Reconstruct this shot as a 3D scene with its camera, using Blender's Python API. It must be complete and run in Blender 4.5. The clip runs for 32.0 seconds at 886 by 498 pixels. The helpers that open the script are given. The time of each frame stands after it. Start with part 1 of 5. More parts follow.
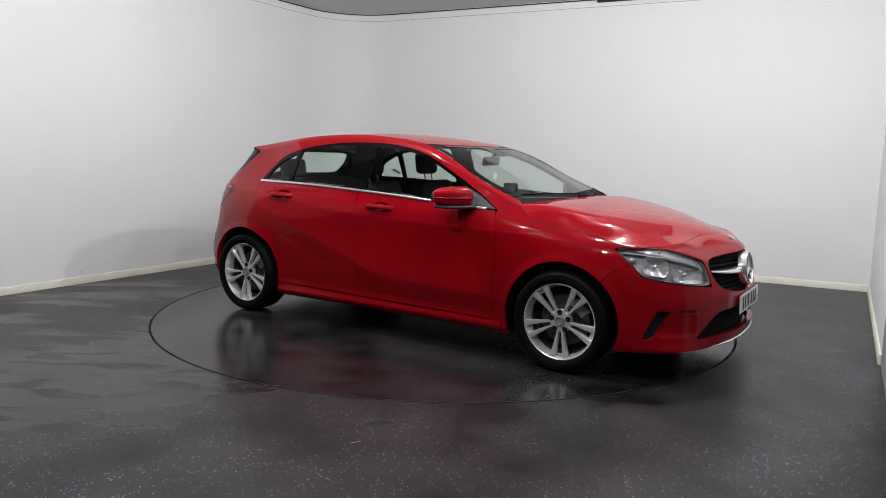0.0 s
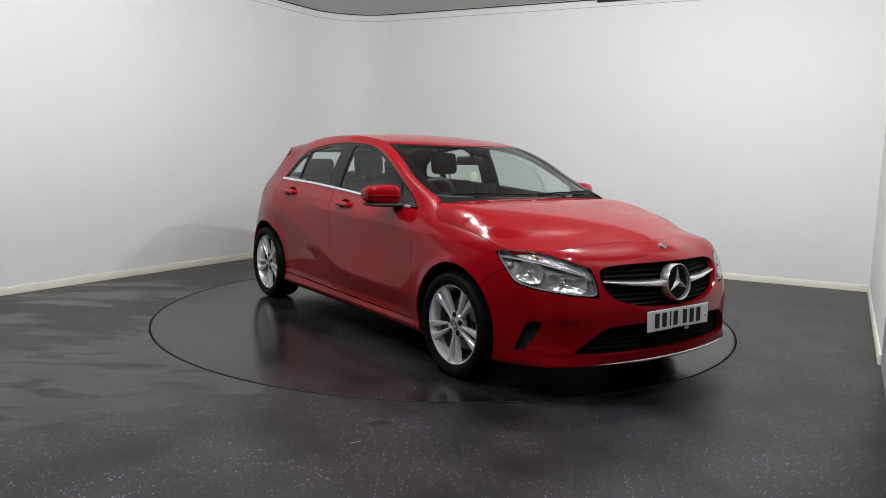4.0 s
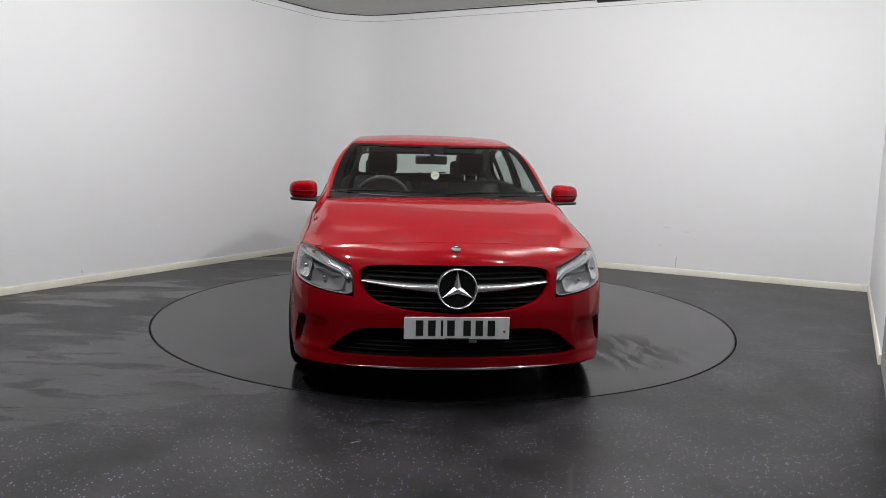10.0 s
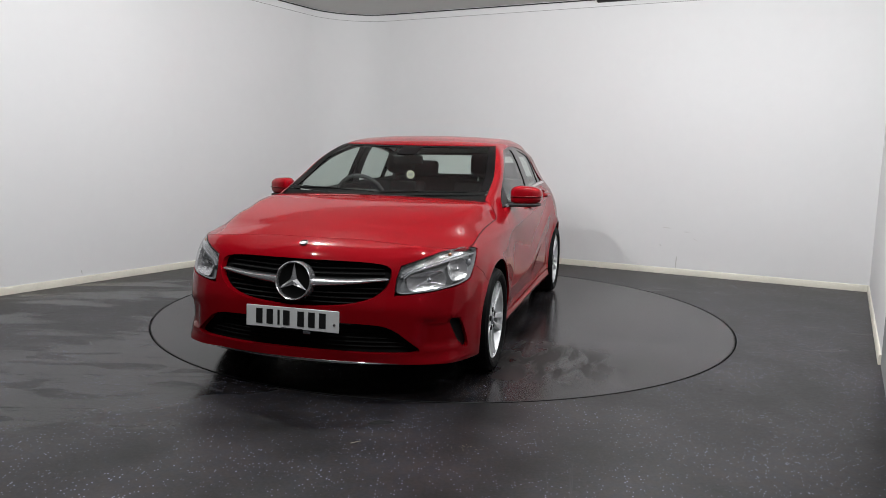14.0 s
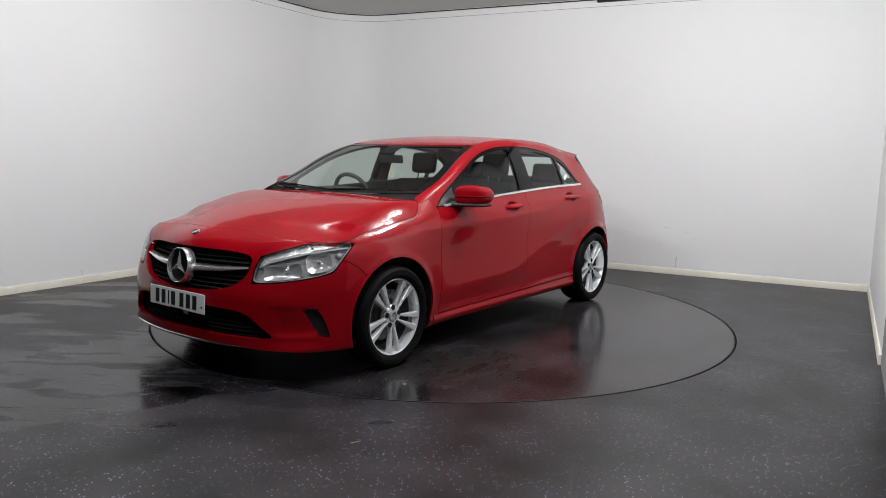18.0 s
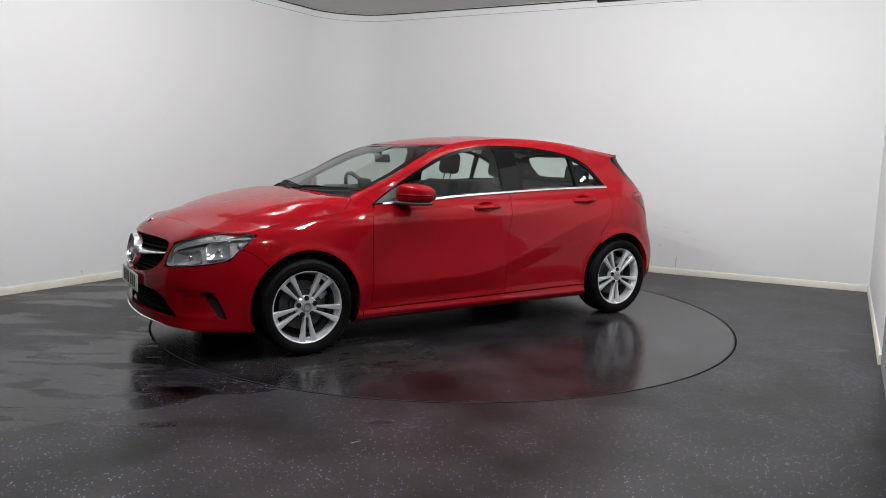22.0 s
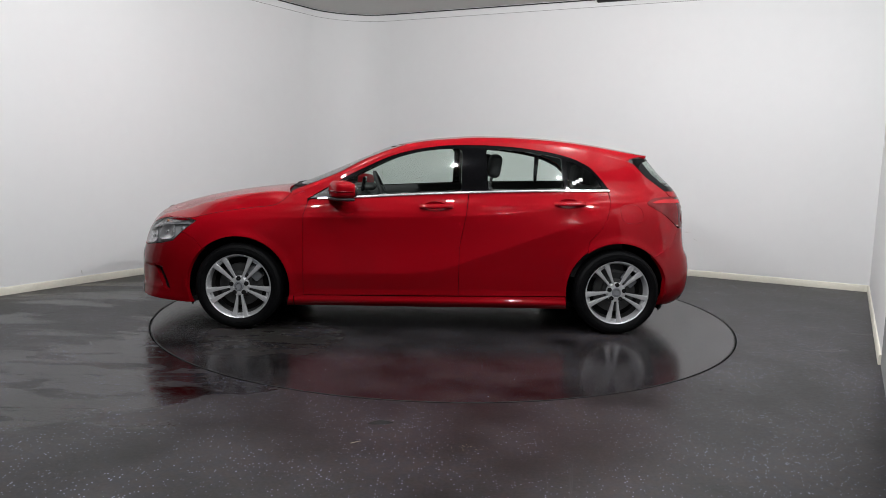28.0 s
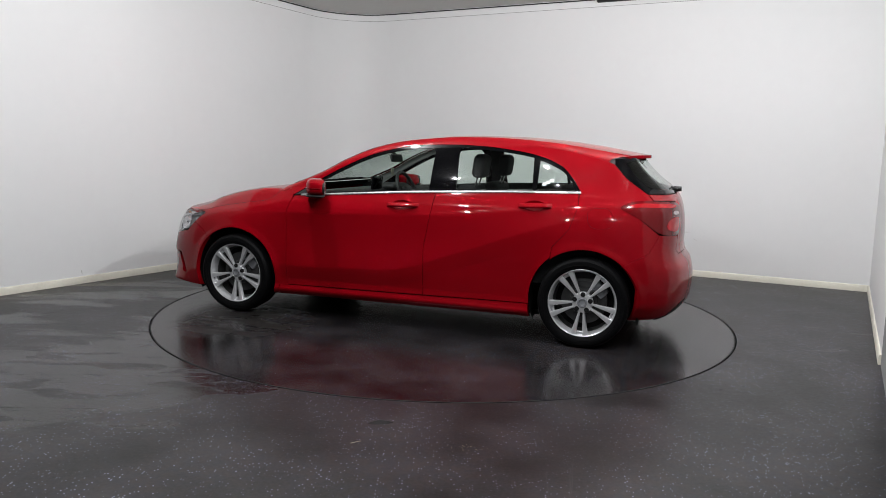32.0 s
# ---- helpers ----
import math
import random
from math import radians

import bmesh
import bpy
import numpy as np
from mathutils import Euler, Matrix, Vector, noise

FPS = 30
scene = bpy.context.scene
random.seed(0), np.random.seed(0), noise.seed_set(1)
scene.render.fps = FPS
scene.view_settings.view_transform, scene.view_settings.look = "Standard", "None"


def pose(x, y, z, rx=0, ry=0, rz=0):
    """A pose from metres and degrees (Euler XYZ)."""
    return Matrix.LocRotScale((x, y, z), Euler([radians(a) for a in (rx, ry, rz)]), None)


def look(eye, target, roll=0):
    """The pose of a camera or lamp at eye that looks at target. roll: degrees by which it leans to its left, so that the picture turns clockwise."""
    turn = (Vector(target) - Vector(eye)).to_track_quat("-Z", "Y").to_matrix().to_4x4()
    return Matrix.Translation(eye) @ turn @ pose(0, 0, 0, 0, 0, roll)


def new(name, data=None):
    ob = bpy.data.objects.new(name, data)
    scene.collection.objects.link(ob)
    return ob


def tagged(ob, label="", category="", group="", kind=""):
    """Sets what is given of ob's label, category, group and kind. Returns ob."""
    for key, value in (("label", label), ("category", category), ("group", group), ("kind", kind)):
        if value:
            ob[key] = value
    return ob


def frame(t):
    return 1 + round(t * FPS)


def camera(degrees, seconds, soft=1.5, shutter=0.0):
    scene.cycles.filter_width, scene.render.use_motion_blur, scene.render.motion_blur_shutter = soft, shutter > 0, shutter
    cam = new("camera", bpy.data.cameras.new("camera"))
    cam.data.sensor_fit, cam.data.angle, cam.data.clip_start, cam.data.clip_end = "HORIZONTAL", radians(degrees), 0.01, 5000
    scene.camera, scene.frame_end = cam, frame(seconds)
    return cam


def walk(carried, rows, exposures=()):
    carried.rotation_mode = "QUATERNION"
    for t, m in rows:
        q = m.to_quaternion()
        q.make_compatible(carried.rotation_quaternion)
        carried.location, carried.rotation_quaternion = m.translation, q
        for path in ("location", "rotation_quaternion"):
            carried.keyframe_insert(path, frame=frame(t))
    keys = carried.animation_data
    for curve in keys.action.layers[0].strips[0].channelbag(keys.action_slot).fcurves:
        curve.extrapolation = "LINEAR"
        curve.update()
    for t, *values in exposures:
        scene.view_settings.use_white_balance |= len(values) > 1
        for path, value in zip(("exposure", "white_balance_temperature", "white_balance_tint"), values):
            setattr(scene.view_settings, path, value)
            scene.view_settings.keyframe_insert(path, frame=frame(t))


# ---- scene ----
cam = camera(62.44, 32.0, soft=0.8)
EYE = Vector((0.0, -5.865, 1.28))
TILT, HEAD = radians(7.54), radians(-0.12)
AIM = Vector((math.sin(HEAD) * math.cos(TILT), math.cos(HEAD) * math.cos(TILT), -math.sin(TILT)))
walk(cam, [(0.0, look(EYE, EYE + AIM, 1.34)), (32.0, look(EYE, EYE + AIM, 1.34))],
     exposures=[(0.0, 0.0), (32.0, 0.0)])

# the turntable: its turn in degrees at each time, and the car's place on it
TURN_START, TURN_RATE = -33.28, -5.171
CAR_OFF = (0.127, -0.136)
DISC_R = 2.232

# ---- light ----
world = bpy.data.worlds.new("world")
scene.world = world
world.use_nodes = True
wbg = world.node_tree.nodes["Background"]
wbg.inputs["Color"].default_value = (0.75, 0.8, 0.9, 1)
wbg.inputs["Strength"].default_value = 0.0
scene.view_settings.exposure = 0.0

# ---- materials ----
def material(name, color, rough=0.5, metal=0.0, vary=0.0, scale=6.0, bump=0.0, bump_scale=60.0, coat=0.0, rough_vary=0.0,
             transmission=0.0, coat_ior=1.5, emit=None, emit_strength=0.0, ior=1.5, spec=0.5):
    """A principled material with a soft stain, a fine grain, and relief."""
    m = bpy.data.materials.new(name)
    m.use_nodes = True
    nt = m.node_tree
    b = nt.nodes["Principled BSDF"]
    b.inputs["Base Color"].default_value = (*color, 1)
    b.inputs["Roughness"].default_value = rough
    b.inputs["Metallic"].default_value = metal
    b.inputs["IOR"].default_value = ior
    b.inputs["Specular IOR Level"].default_value = spec
    b.inputs["Coat Weight"].default_value = coat
    b.inputs["Coat Roughness"].default_value = 0.012
    b.inputs["Coat IOR"].default_value = coat_ior
    b.inputs["Transmission Weight"].default_value = transmission
    if emit:
        b.inputs["Emission Color"].default_value = (*emit, 1)
        b.inputs["Emission Strength"].default_value = emit_strength
    link = nt.links.new
    co = nt.nodes.new("ShaderNodeTexCoord")
    if vary or rough_vary:
        n1 = nt.nodes.new("ShaderNodeTexNoise")
        n1.inputs["Scale"].default_value, n1.inputs["Detail"].default_value = scale, 6
        n2 = nt.nodes.new("ShaderNodeTexNoise")
        n2.inputs["Scale"].default_value, n2.inputs["Detail"].default_value = scale * 14, 3
        link(co.outputs["Object"], n1.inputs["Vector"])
        link(co.outputs["Object"], n2.inputs["Vector"])
        add = nt.nodes.new("ShaderNodeMath")
        add.operation = "MULTIPLY_ADD"
        link(n2.outputs["Fac"], add.inputs[0])
        add.inputs[1].default_value = 0.4
        link(n1.outputs["Fac"], add.inputs[2])
        if vary:
            ramp = nt.nodes.new("ShaderNodeMapRange")
            ramp.inputs[1].default_value, ramp.inputs[2].default_value = 0.4, 1.0
            ramp.inputs[3].default_value, ramp.inputs[4].default_value = 1 - vary, 1 + vary
            link(add.outputs[0], ramp.inputs[0])
            mul = nt.nodes.new("ShaderNodeVectorMath")
            mul.operation = "SCALE"
            mul.inputs[0].default_value = color
            link(ramp.outputs[0], mul.inputs["Scale"])
            link(mul.outputs[0], b.inputs["Base Color"])
        if rough_vary:
            r2 = nt.nodes.new("ShaderNodeMapRange")
            r2.inputs[1].default_value, r2.inputs[2].default_value = 0.4, 1.0
            r2.inputs[3].default_value, r2.inputs[4].default_value = max(0, rough - rough_vary), rough + rough_vary
            link(add.outputs[0], r2.inputs[0])
            link(r2.outputs[0], b.inputs["Roughness"])
    if bump:
        n3 = nt.nodes.new("ShaderNodeTexNoise")
        n3.inputs["Scale"].default_value, n3.inputs["Detail"].default_value = bump_scale, 4
        link(co.outputs["Object"], n3.inputs["Vector"])
        bp = nt.nodes.new("ShaderNodeBump")
        bp.inputs["Strength"].default_value, bp.inputs["Distance"].default_value = bump, 0.01
        link(n3.outputs["Fac"], bp.inputs["Height"])
        link(bp.outputs["Normal"], b.inputs["Normal"])
    return m


def floor_material(name, stains, glitter, base=0.013, gloss=0.30):
    """Dark safety vinyl: half-dry mop streaks, scuffs, and pale chips that sparkle."""
    m = bpy.data.materials.new(name)
    m.use_nodes = True
    nt = m.node_tree
    b = nt.nodes["Principled BSDF"]
    link = nt.links.new
    co = nt.nodes.new("ShaderNodeTexCoord")
    mp = nt.nodes.new("ShaderNodeMapping")
    mp.inputs["Scale"].default_value = (0.55, 1.7, 1)
    mp.inputs["Rotation"].default_value = (0, 0, radians(8))
    link(co.outputs["Object"], mp.inputs["Vector"])
    streak = nt.nodes.new("ShaderNodeTexNoise")
    streak.inputs["Scale"].default_value, streak.inputs["Detail"].default_value = 1.5, 8
    streak.inputs["Distortion"].default_value = 0.8
    link(mp.outputs[0], streak.inputs["Vector"])
    wet = nt.nodes.new("ShaderNodeMapRange")
    wet.inputs[1].default_value, wet.inputs[2].default_value = 0.54, 0.64
    wet.inputs[3].default_value, wet.inputs[4].default_value = 0.0, stains
    sep = nt.nodes.new("ShaderNodeSeparateXYZ")
    link(co.outputs["Object"], sep.inputs[0])
    where = nt.nodes.new("ShaderNodeMapRange")
    where.inputs[1].default_value, where.inputs[2].default_value = (-0.9, -2.0) if glitter > 0.05 else (6.0, -1.0)
    where.inputs[3].default_value, where.inputs[4].default_value = -0.12, 0.045
    link(sep.outputs[0], where.inputs[0])
    more = nt.nodes.new("ShaderNodeMath")
    more.operation = "ADD"
    link(streak.outputs["Fac"], more.inputs[0])
    link(where.outputs[0], more.inputs[1])
    link(more.outputs[0], wet.inputs[0])
    # a wet stretch with a clear front edge (floor), or one dried patch (turntable)
    zone = nt.nodes.new("ShaderNodeMath")
    zone.operation = "MULTIPLY"
    if glitter > 0.05:
        edge = nt.nodes.new("ShaderNodeMath")
        edge.operation = "MULTIPLY_ADD"
        link(sep.outputs[0], edge.inputs[0])
        edge.inputs[1].default_value = -0.58
        link(sep.outputs[1], edge.inputs[2])
        za = nt.nodes.new("ShaderNodeMapRange")
        za.inputs[1].default_value, za.inputs[2].default_value = -1.62, -1.56
        link(edge.outputs[0], za.inputs[0])
        zb = nt.nodes.new("ShaderNodeMapRange")
        zb.inputs[1].default_value, zb.inputs[2].default_value = 0.3, -0.1
        link(edge.outputs[0], zb.inputs[0])
        side = nt.nodes.new("ShaderNodeMapRange")
        side.inputs[1].default_value, side.inputs[2].default_value = -0.6, -0.95
        link(sep.outputs[0], side.inputs[0])
        zc = nt.nodes.new("ShaderNodeMath")
        zc.operation = "MULTIPLY"
        link(za.outputs[0], zc.inputs[0])
        link(zb.outputs[0], zc.inputs[1])
        zd = nt.nodes.new("ShaderNodeMath")
        zd.operation = "MULTIPLY"
        link(zc.outputs[0], zd.inputs[0])
        link(side.outputs[0], zd.inputs[1])
        link(zd.outputs[0], zone.inputs[0])
        lo_hi = (0.40, 0.50)
    else:
        vd = nt.nodes.new("ShaderNodeVectorMath")
        vd.operation = "DISTANCE"
        link(co.outputs["Object"], vd.inputs[0])
        vd.inputs[1].default_value = (1.20, 0.98, 0.0)
        zs = nt.nodes.new("ShaderNodeMapRange")
        zs.inputs[1].default_value, zs.inputs[2].default_value = 0.60, 0.26
        link(vd.outputs["Value"], zs.inputs[0])
        link(zs.outputs[0], zone.inputs[0])
        lo_hi = (0.40, 0.54)
    patch_noise = nt.nodes.new("ShaderNodeMapRange")
    patch_noise.inputs[1].default_value, patch_noise.inputs[2].default_value = lo_hi
    rag = nt.nodes.new("ShaderNodeTexNoise")
    rag.inputs["Scale"].default_value, rag.inputs["Detail"].default_value = 5.0, 8
    rag.inputs["Distortion"].default_value = 0.6
    link(mp.outputs[0], rag.inputs["Vector"])
    link(rag.outputs["Fac"], patch_noise.inputs[0])
    link(patch_noise.outputs[0], zone.inputs[1])
    fine = nt.nodes.new("ShaderNodeTexNoise")
    fine.inputs["Scale"].default_value, fine.inputs["Detail"].default_value = 60, 8
    link(co.outputs["Object"], fine.inputs["Vector"])
    cloud = nt.nodes.new("ShaderNodeTexNoise")
    cloud.inputs["Scale"].default_value, cloud.inputs["Detail"].default_value = 2.2, 5
    link(co.outputs["Object"], cloud.inputs["Vector"])
    g = nt.nodes.new("ShaderNodeMath")
    g.operation = "MULTIPLY_ADD"
    link(fine.outputs["Fac"], g.inputs[0])
    g.inputs[1].default_value = 0.6
    link(cloud.outputs["Fac"], g.inputs[2])
    tone = nt.nodes.new("ShaderNodeMapRange")
    tone.inputs[1].default_value, tone.inputs[2].default_value = 0.60, 1.0
    tone.inputs[3].default_value, tone.inputs[4].default_value = base * 0.2, base * 2.1
    link(g.outputs[0], tone.inputs[0])
    dirt = nt.nodes.new("ShaderNodeMath")
    dirt.operation = "MULTIPLY_ADD"
    link(wet.outputs[0], dirt.inputs[0])
    dirt.inputs[1].default_value = -0.75 * base
    link(tone.outputs[0], dirt.inputs[2])
    tint = nt.nodes.new("ShaderNodeTexNoise")
    tint.inputs["Scale"].default_value, tint.inputs["Detail"].default_value = 17, 5
    link(co.outputs["Object"], tint.inputs["Vector"])
    hue = nt.nodes.new("ShaderNodeMapRange")
    hue.inputs[1].default_value, hue.inputs[2].default_value = 0.40, 0.60
    link(tint.outputs["Fac"], hue.inputs[0])
    two = nt.nodes.new("ShaderNodeMix")
    two.data_type = "RGBA"
    two.inputs[6].default_value, two.inputs[7].default_value = (1.22, 0.96, 0.90, 1), (0.92, 0.93, 1.16, 1)
    link(hue.outputs[0], two.inputs[0])
    rgb = nt.nodes.new("ShaderNodeVectorMath")
    rgb.operation = "SCALE"
    link(two.outputs[2], rgb.inputs[0])
    link(dirt.outputs[0], rgb.inputs["Scale"])
    # chips
    vor = nt.nodes.new("ShaderNodeTexVoronoi")
    vor.inputs["Scale"].default_value = 84
    link(co.outputs["Object"], vor.inputs["Vector"])
    chip = nt.nodes.new("ShaderNodeMapRange")
    chip.inputs[1].default_value, chip.inputs[2].default_value = 0.30, 0.20
    chip.inputs[3].default_value, chip.inputs[4].default_value = 0.0, 1.0
    link(vor.outputs["Distance"], chip.inputs[0])
    pick = nt.nodes.new("ShaderNodeSeparateColor")
    link(vor.outputs["Color"], pick.inputs[0])
    sel = nt.nodes.new("ShaderNodeMath")
    sel.operation = "GREATER_THAN"
    sel.inputs[1].default_value = 1.0 - glitter
    link(pick.outputs[0], sel.inputs[0])
    thick = nt.nodes.new("ShaderNodeMapRange")
    thick.inputs[1].default_value, thick.inputs[2].default_value = 0.36, 0.56
    link(cloud.outputs["Fac"], thick.inputs[0])
    few = nt.nodes.new("ShaderNodeMath")
    few.operation = "MULTIPLY"
    link(sel.outputs[0], few.inputs[0])
    link(thick.outputs[0], few.inputs[1])
    on = nt.nodes.new("ShaderNodeMath")
    on.operation = "MULTIPLY"
    link(chip.outputs[0], on.inputs[0])
    link(few.outputs[0], on.inputs[1])
    mix = nt.nodes.new("ShaderNodeMix")
    mix.data_type = "RGBA"
    link(on.outputs[0], mix.inputs[0])
    link(rgb.outputs[0], mix.inputs[6])
    mix.inputs[7].default_value = (0.36, 0.38, 0.56, 1)
    if glitter > 0.05:
        link(mix.outputs[2], b.inputs["Base Color"])
    else:
        dry = nt.nodes.new("ShaderNodeMix")
        dry.data_type = "RGBA"
        link(zone.outputs[0], dry.inputs[0])
        link(mix.outputs[2], dry.inputs[6])
        dry.inputs[7].default_value = (0.013, 0.012, 0.011, 1)
        link(dry.outputs[2], b.inputs["Base Color"])
    rr = nt.nodes.new("ShaderNodeMapRange")
    rr.inputs[1].default_value, rr.inputs[2].default_value = 0.0, 1.0
    rr.inputs[3].default_value, rr.inputs[4].default_value = gloss, gloss * 0.45
    b.inputs["Specular IOR Level"].default_value = 0.30
    link(wet.outputs[0], rr.inputs[0])
    r3 = nt.nodes.new("ShaderNodeMix")
    link(zone.outputs[0], r3.inputs[0])
    link(rr.outputs[0], r3.inputs[2])
    r3.inputs[3].default_value = 0.16 if glitter > 0.05 else 0.46
    worn = nt.nodes.new("ShaderNodeTexNoise")
    worn.inputs["Scale"].default_value, worn.inputs["Detail"].default_value = 28, 10
    worn.inputs["Roughness"].default_value = 0.75
    link(co.outputs["Object"], worn.inputs["Vector"])
    wr = nt.nodes.new("ShaderNodeMapRange")
    wr.inputs[1].default_value, wr.inputs[2].default_value = 0.35, 0.65
    wr.inputs[3].default_value, wr.inputs[4].default_value = (-0.05, 0.06) if glitter > 0.05 else (-0.02, 0.02)
    link(worn.outputs["Fac"], wr.inputs[0])
    ra = nt.nodes.new("ShaderNodeMath")
    ra.operation = "ADD"
    link(r3.outputs[0], ra.inputs[0])
    link(wr.outputs[0], ra.inputs[1])
    link(ra.outputs[0], b.inputs["Roughness"])
    sp = nt.nodes.new("ShaderNodeMapRange")
    sp.inputs[1].default_value, sp.inputs[2].default_value = 0.35, 0.65
    sp.inputs[3].default_value, sp.inputs[4].default_value = (0.25, 0.34) if glitter > 0.05 else (0.21, 0.26)
    link(worn.outputs["Fac"], sp.inputs[0])
    link(sp.outputs[0], b.inputs["Specular IOR Level"])
    bp = nt.nodes.new("ShaderNodeBump")
    bp.inputs["Strength"].default_value, bp.inputs["Distance"].default_value = 0.12 if glitter > 0.05 else 0.04, 0.002
    link(fine.outputs["Fac"], bp.inputs["Height"])
    link(bp.outputs["Normal"], b.inputs["Normal"])
    return m


M_WALL = material("white_wall_paint", (0.80, 0.80, 0.80), 0.6, vary=0.02, scale=0.7, bump=0.04, bump_scale=90)
M_CEIL = material("grey_white_ceiling", (0.62, 0.62, 0.60), 0.8, vary=0.03, scale=1.0, bump=0.03)
M_SKIRT = material("cream_skirting", (0.76, 0.73, 0.63), 0.45, vary=0.10, scale=3, bump=0.05)
M_DARKGAP = material("black_gap", (0.012, 0.012, 0.012), 0.8, vary=0.2)
M_WIRE = material("grey_line", (0.30, 0.29, 0.28), 0.6, vary=0.2)
M_FLOOR = floor_material("dark_vinyl_floor", 1.0, 0.20, gloss=0.38)
M_DISC = floor_material("dark_vinyl_turntable", 0.12, 0.015, base=0.016, gloss=0.19)
M_DIFF = material("lamp_diffuser", (0.9, 0.9, 0.9), 0.5, emit=(0.97, 0.985, 1.0), emit_strength=9.0)
M_LAMPFRAME = material("white_lamp_frame", (0.75, 0.75, 0.75), 0.4, vary=0.03)

# ---- helpers of the place ----
def mesh_from(name, bm, mat, smooth=True):
    me = bpy.data.meshes.new(name)
    bm.normal_update()
    if smooth:
        for f in bm.faces:
            f.smooth = True
        for e in bm.edges:
            if len(e.link_faces) == 2 and e.calc_face_angle(0) > radians(32):
                e.smooth = False
    bm.to_mesh(me)
    bm.free()
    for one in (mat if isinstance(mat, (list, tuple)) else [mat]):
        me.materials.append(one)
    return me


def part(name, bm, mat, parent, label="", smooth=True):
    ob = new(name, mesh_from(name, bm, mat, smooth))
    ob.parent = parent
    if label:
        ob["label"] = label
    return ob


def thing(name, bm, mat, label="", category="", group="", kind="", smooth=True):
    return tagged(new(name, mesh_from(name, bm, mat, smooth)), label, category, group, kind)


def bm_box(bm, lo, hi, m=None):
    x0, y0, z0 = lo
    x1, y1, z1 = hi
    vs = [bm.verts.new((x, y, z)) for x in (x0, x1) for y in (y0, y1) for z in (z0, z1)]
    for q in ((0, 1, 3, 2), (4, 6, 7, 5), (0, 4, 5, 1), (2, 3, 7, 6), (0, 2, 6, 4), (1, 5, 7, 3)):
        bm.faces.new([vs[i] for i in q])
    if m is not None:
        bmesh.ops.transform(bm, matrix=m, verts=vs)
    return vs


def bm_rbox(lo, hi, r=0.01, seg=2):
    bm = bmesh.new()
    bm_box(bm, lo, hi)
    bmesh.ops.bevel(bm, geom=bm.edges[:], offset=r, segments=seg, affect="EDGES", profile=0.5)
    return bm


def strip(path, profile, closed_path=False):
    """A profile of (out, z) pairs swept along a plan path; out is measured to the path's left."""
    bm = bmesh.new()
    n = len(path)
    rows = []
    for i, p in enumerate(path):
        a = Vector(path[max(i - 1, 0)])
        b = Vector(path[min(i + 1, n - 1)])
        d1 = (Vector(p) - a).normalized() if i > 0 else (b - Vector(p)).normalized()
        d2 = (b - Vector(p)).normalized() if i < n - 1 else d1
        d = (d1 + d2).normalized()
        nrm = Vector((-d.y, d.x)) / max(0.3, d.dot(d2))
        rows.append([bm.verts.new((p[0] + nrm.x * o, p[1] + nrm.y * o, z)) for o, z in profile])
    k = len(profile)
    for i in range(n - 1):
        for j in range(k):
            bm.faces.new([rows[i][j], rows[i + 1][j], rows[i + 1][(j + 1) % k], rows[i][(j + 1) % k]])
    bm.faces.new(rows[0])
    bm.faces.new(rows[-1][::-1])
    bmesh.ops.recalc_face_normals(bm, faces=bm.faces[:])
    return bm


# ---- the room ----
L_DIR, L_PT = Vector((0.511, 0.8595)), Vector((-2.774, 1.747))
B_DIR, B_PT = Vector((-0.896, 0.444)), Vector((4.23, 1.31))
R_DIR = Vector((-0.4775, -0.8787))
det = L_DIR.x * -B_DIR.y + B_DIR.x * L_DIR.y
d0 = B_PT - L_PT
k_left = (d0.x * -B_DIR.y + B_DIR.x * d0.y) / det
CORNER_A = L_PT + L_DIR * k_left
CORNER_B = B_PT
CORNER_C = B_PT + R_DIR * 9.6
F_DIR = Vector((-0.8787, 0.4775))
CORNER_D = L_PT - L_DIR * 9.3
CEIL_Z, WALL_T, COVE = 3.02, 0.12, 0.75

e_in, e_out = -L_DIR, B_DIR * -1.0
half = math.acos(max(-1, min(1, e_in.dot(e_out)))) / 2
tan_len = COVE / math.tan(half)
bis = (e_in + e_out).normalized()
arc_c = CORNER_A + bis * (COVE / math.sin(half))
arc = []
a0 = CORNER_A + e_in * tan_len - arc_c
a1 = CORNER_A + e_out * tan_len - arc_c
ang0, ang1 = math.atan2(a0.y, a0.x), math.atan2(a1.y, a1.x)
if ang1 > ang0:
    ang1 -= 2 * math.pi
for i in range(17):
    a = ang0 + (ang1 - ang0) * i / 16
    arc.append(arc_c + Vector((math.cos(a), math.sin(a))) * COVE)
wall_prof = [(0, -0.02), (0, CEIL_Z + 0.1), (WALL_T, CEIL_Z + 0.1), (WALL_T, -0.02)]
WHITE_L, WHITE_R = L_PT - L_DIR * 2.6, B_PT + R_DIR * 3.0
# out of view: grey steps added to soften the white wall's edge in reflections
GREY_L, GREY_R = L_PT - L_DIR * 3.8, B_PT + R_DIR * 4.4
runs = {"wall_left": [WHITE_L, arc[0]], "wall_corner": arc, "wall_back": [arc[-1], CORNER_B],
        "wall_right": [CORNER_B, WHITE_R], "wall_grey_right": [WHITE_R, GREY_R], "wall_rear_right": [GREY_R, CORNER_C], "wall_front": [CORNER_C, CORNER_D],
        "wall_rear_left": [CORNER_D, GREY_L], "wall_grey_left": [GREY_L, WHITE_L]}
# unseen walls, added dark so that the car's flanks reflect little light
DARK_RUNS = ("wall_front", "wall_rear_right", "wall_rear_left")
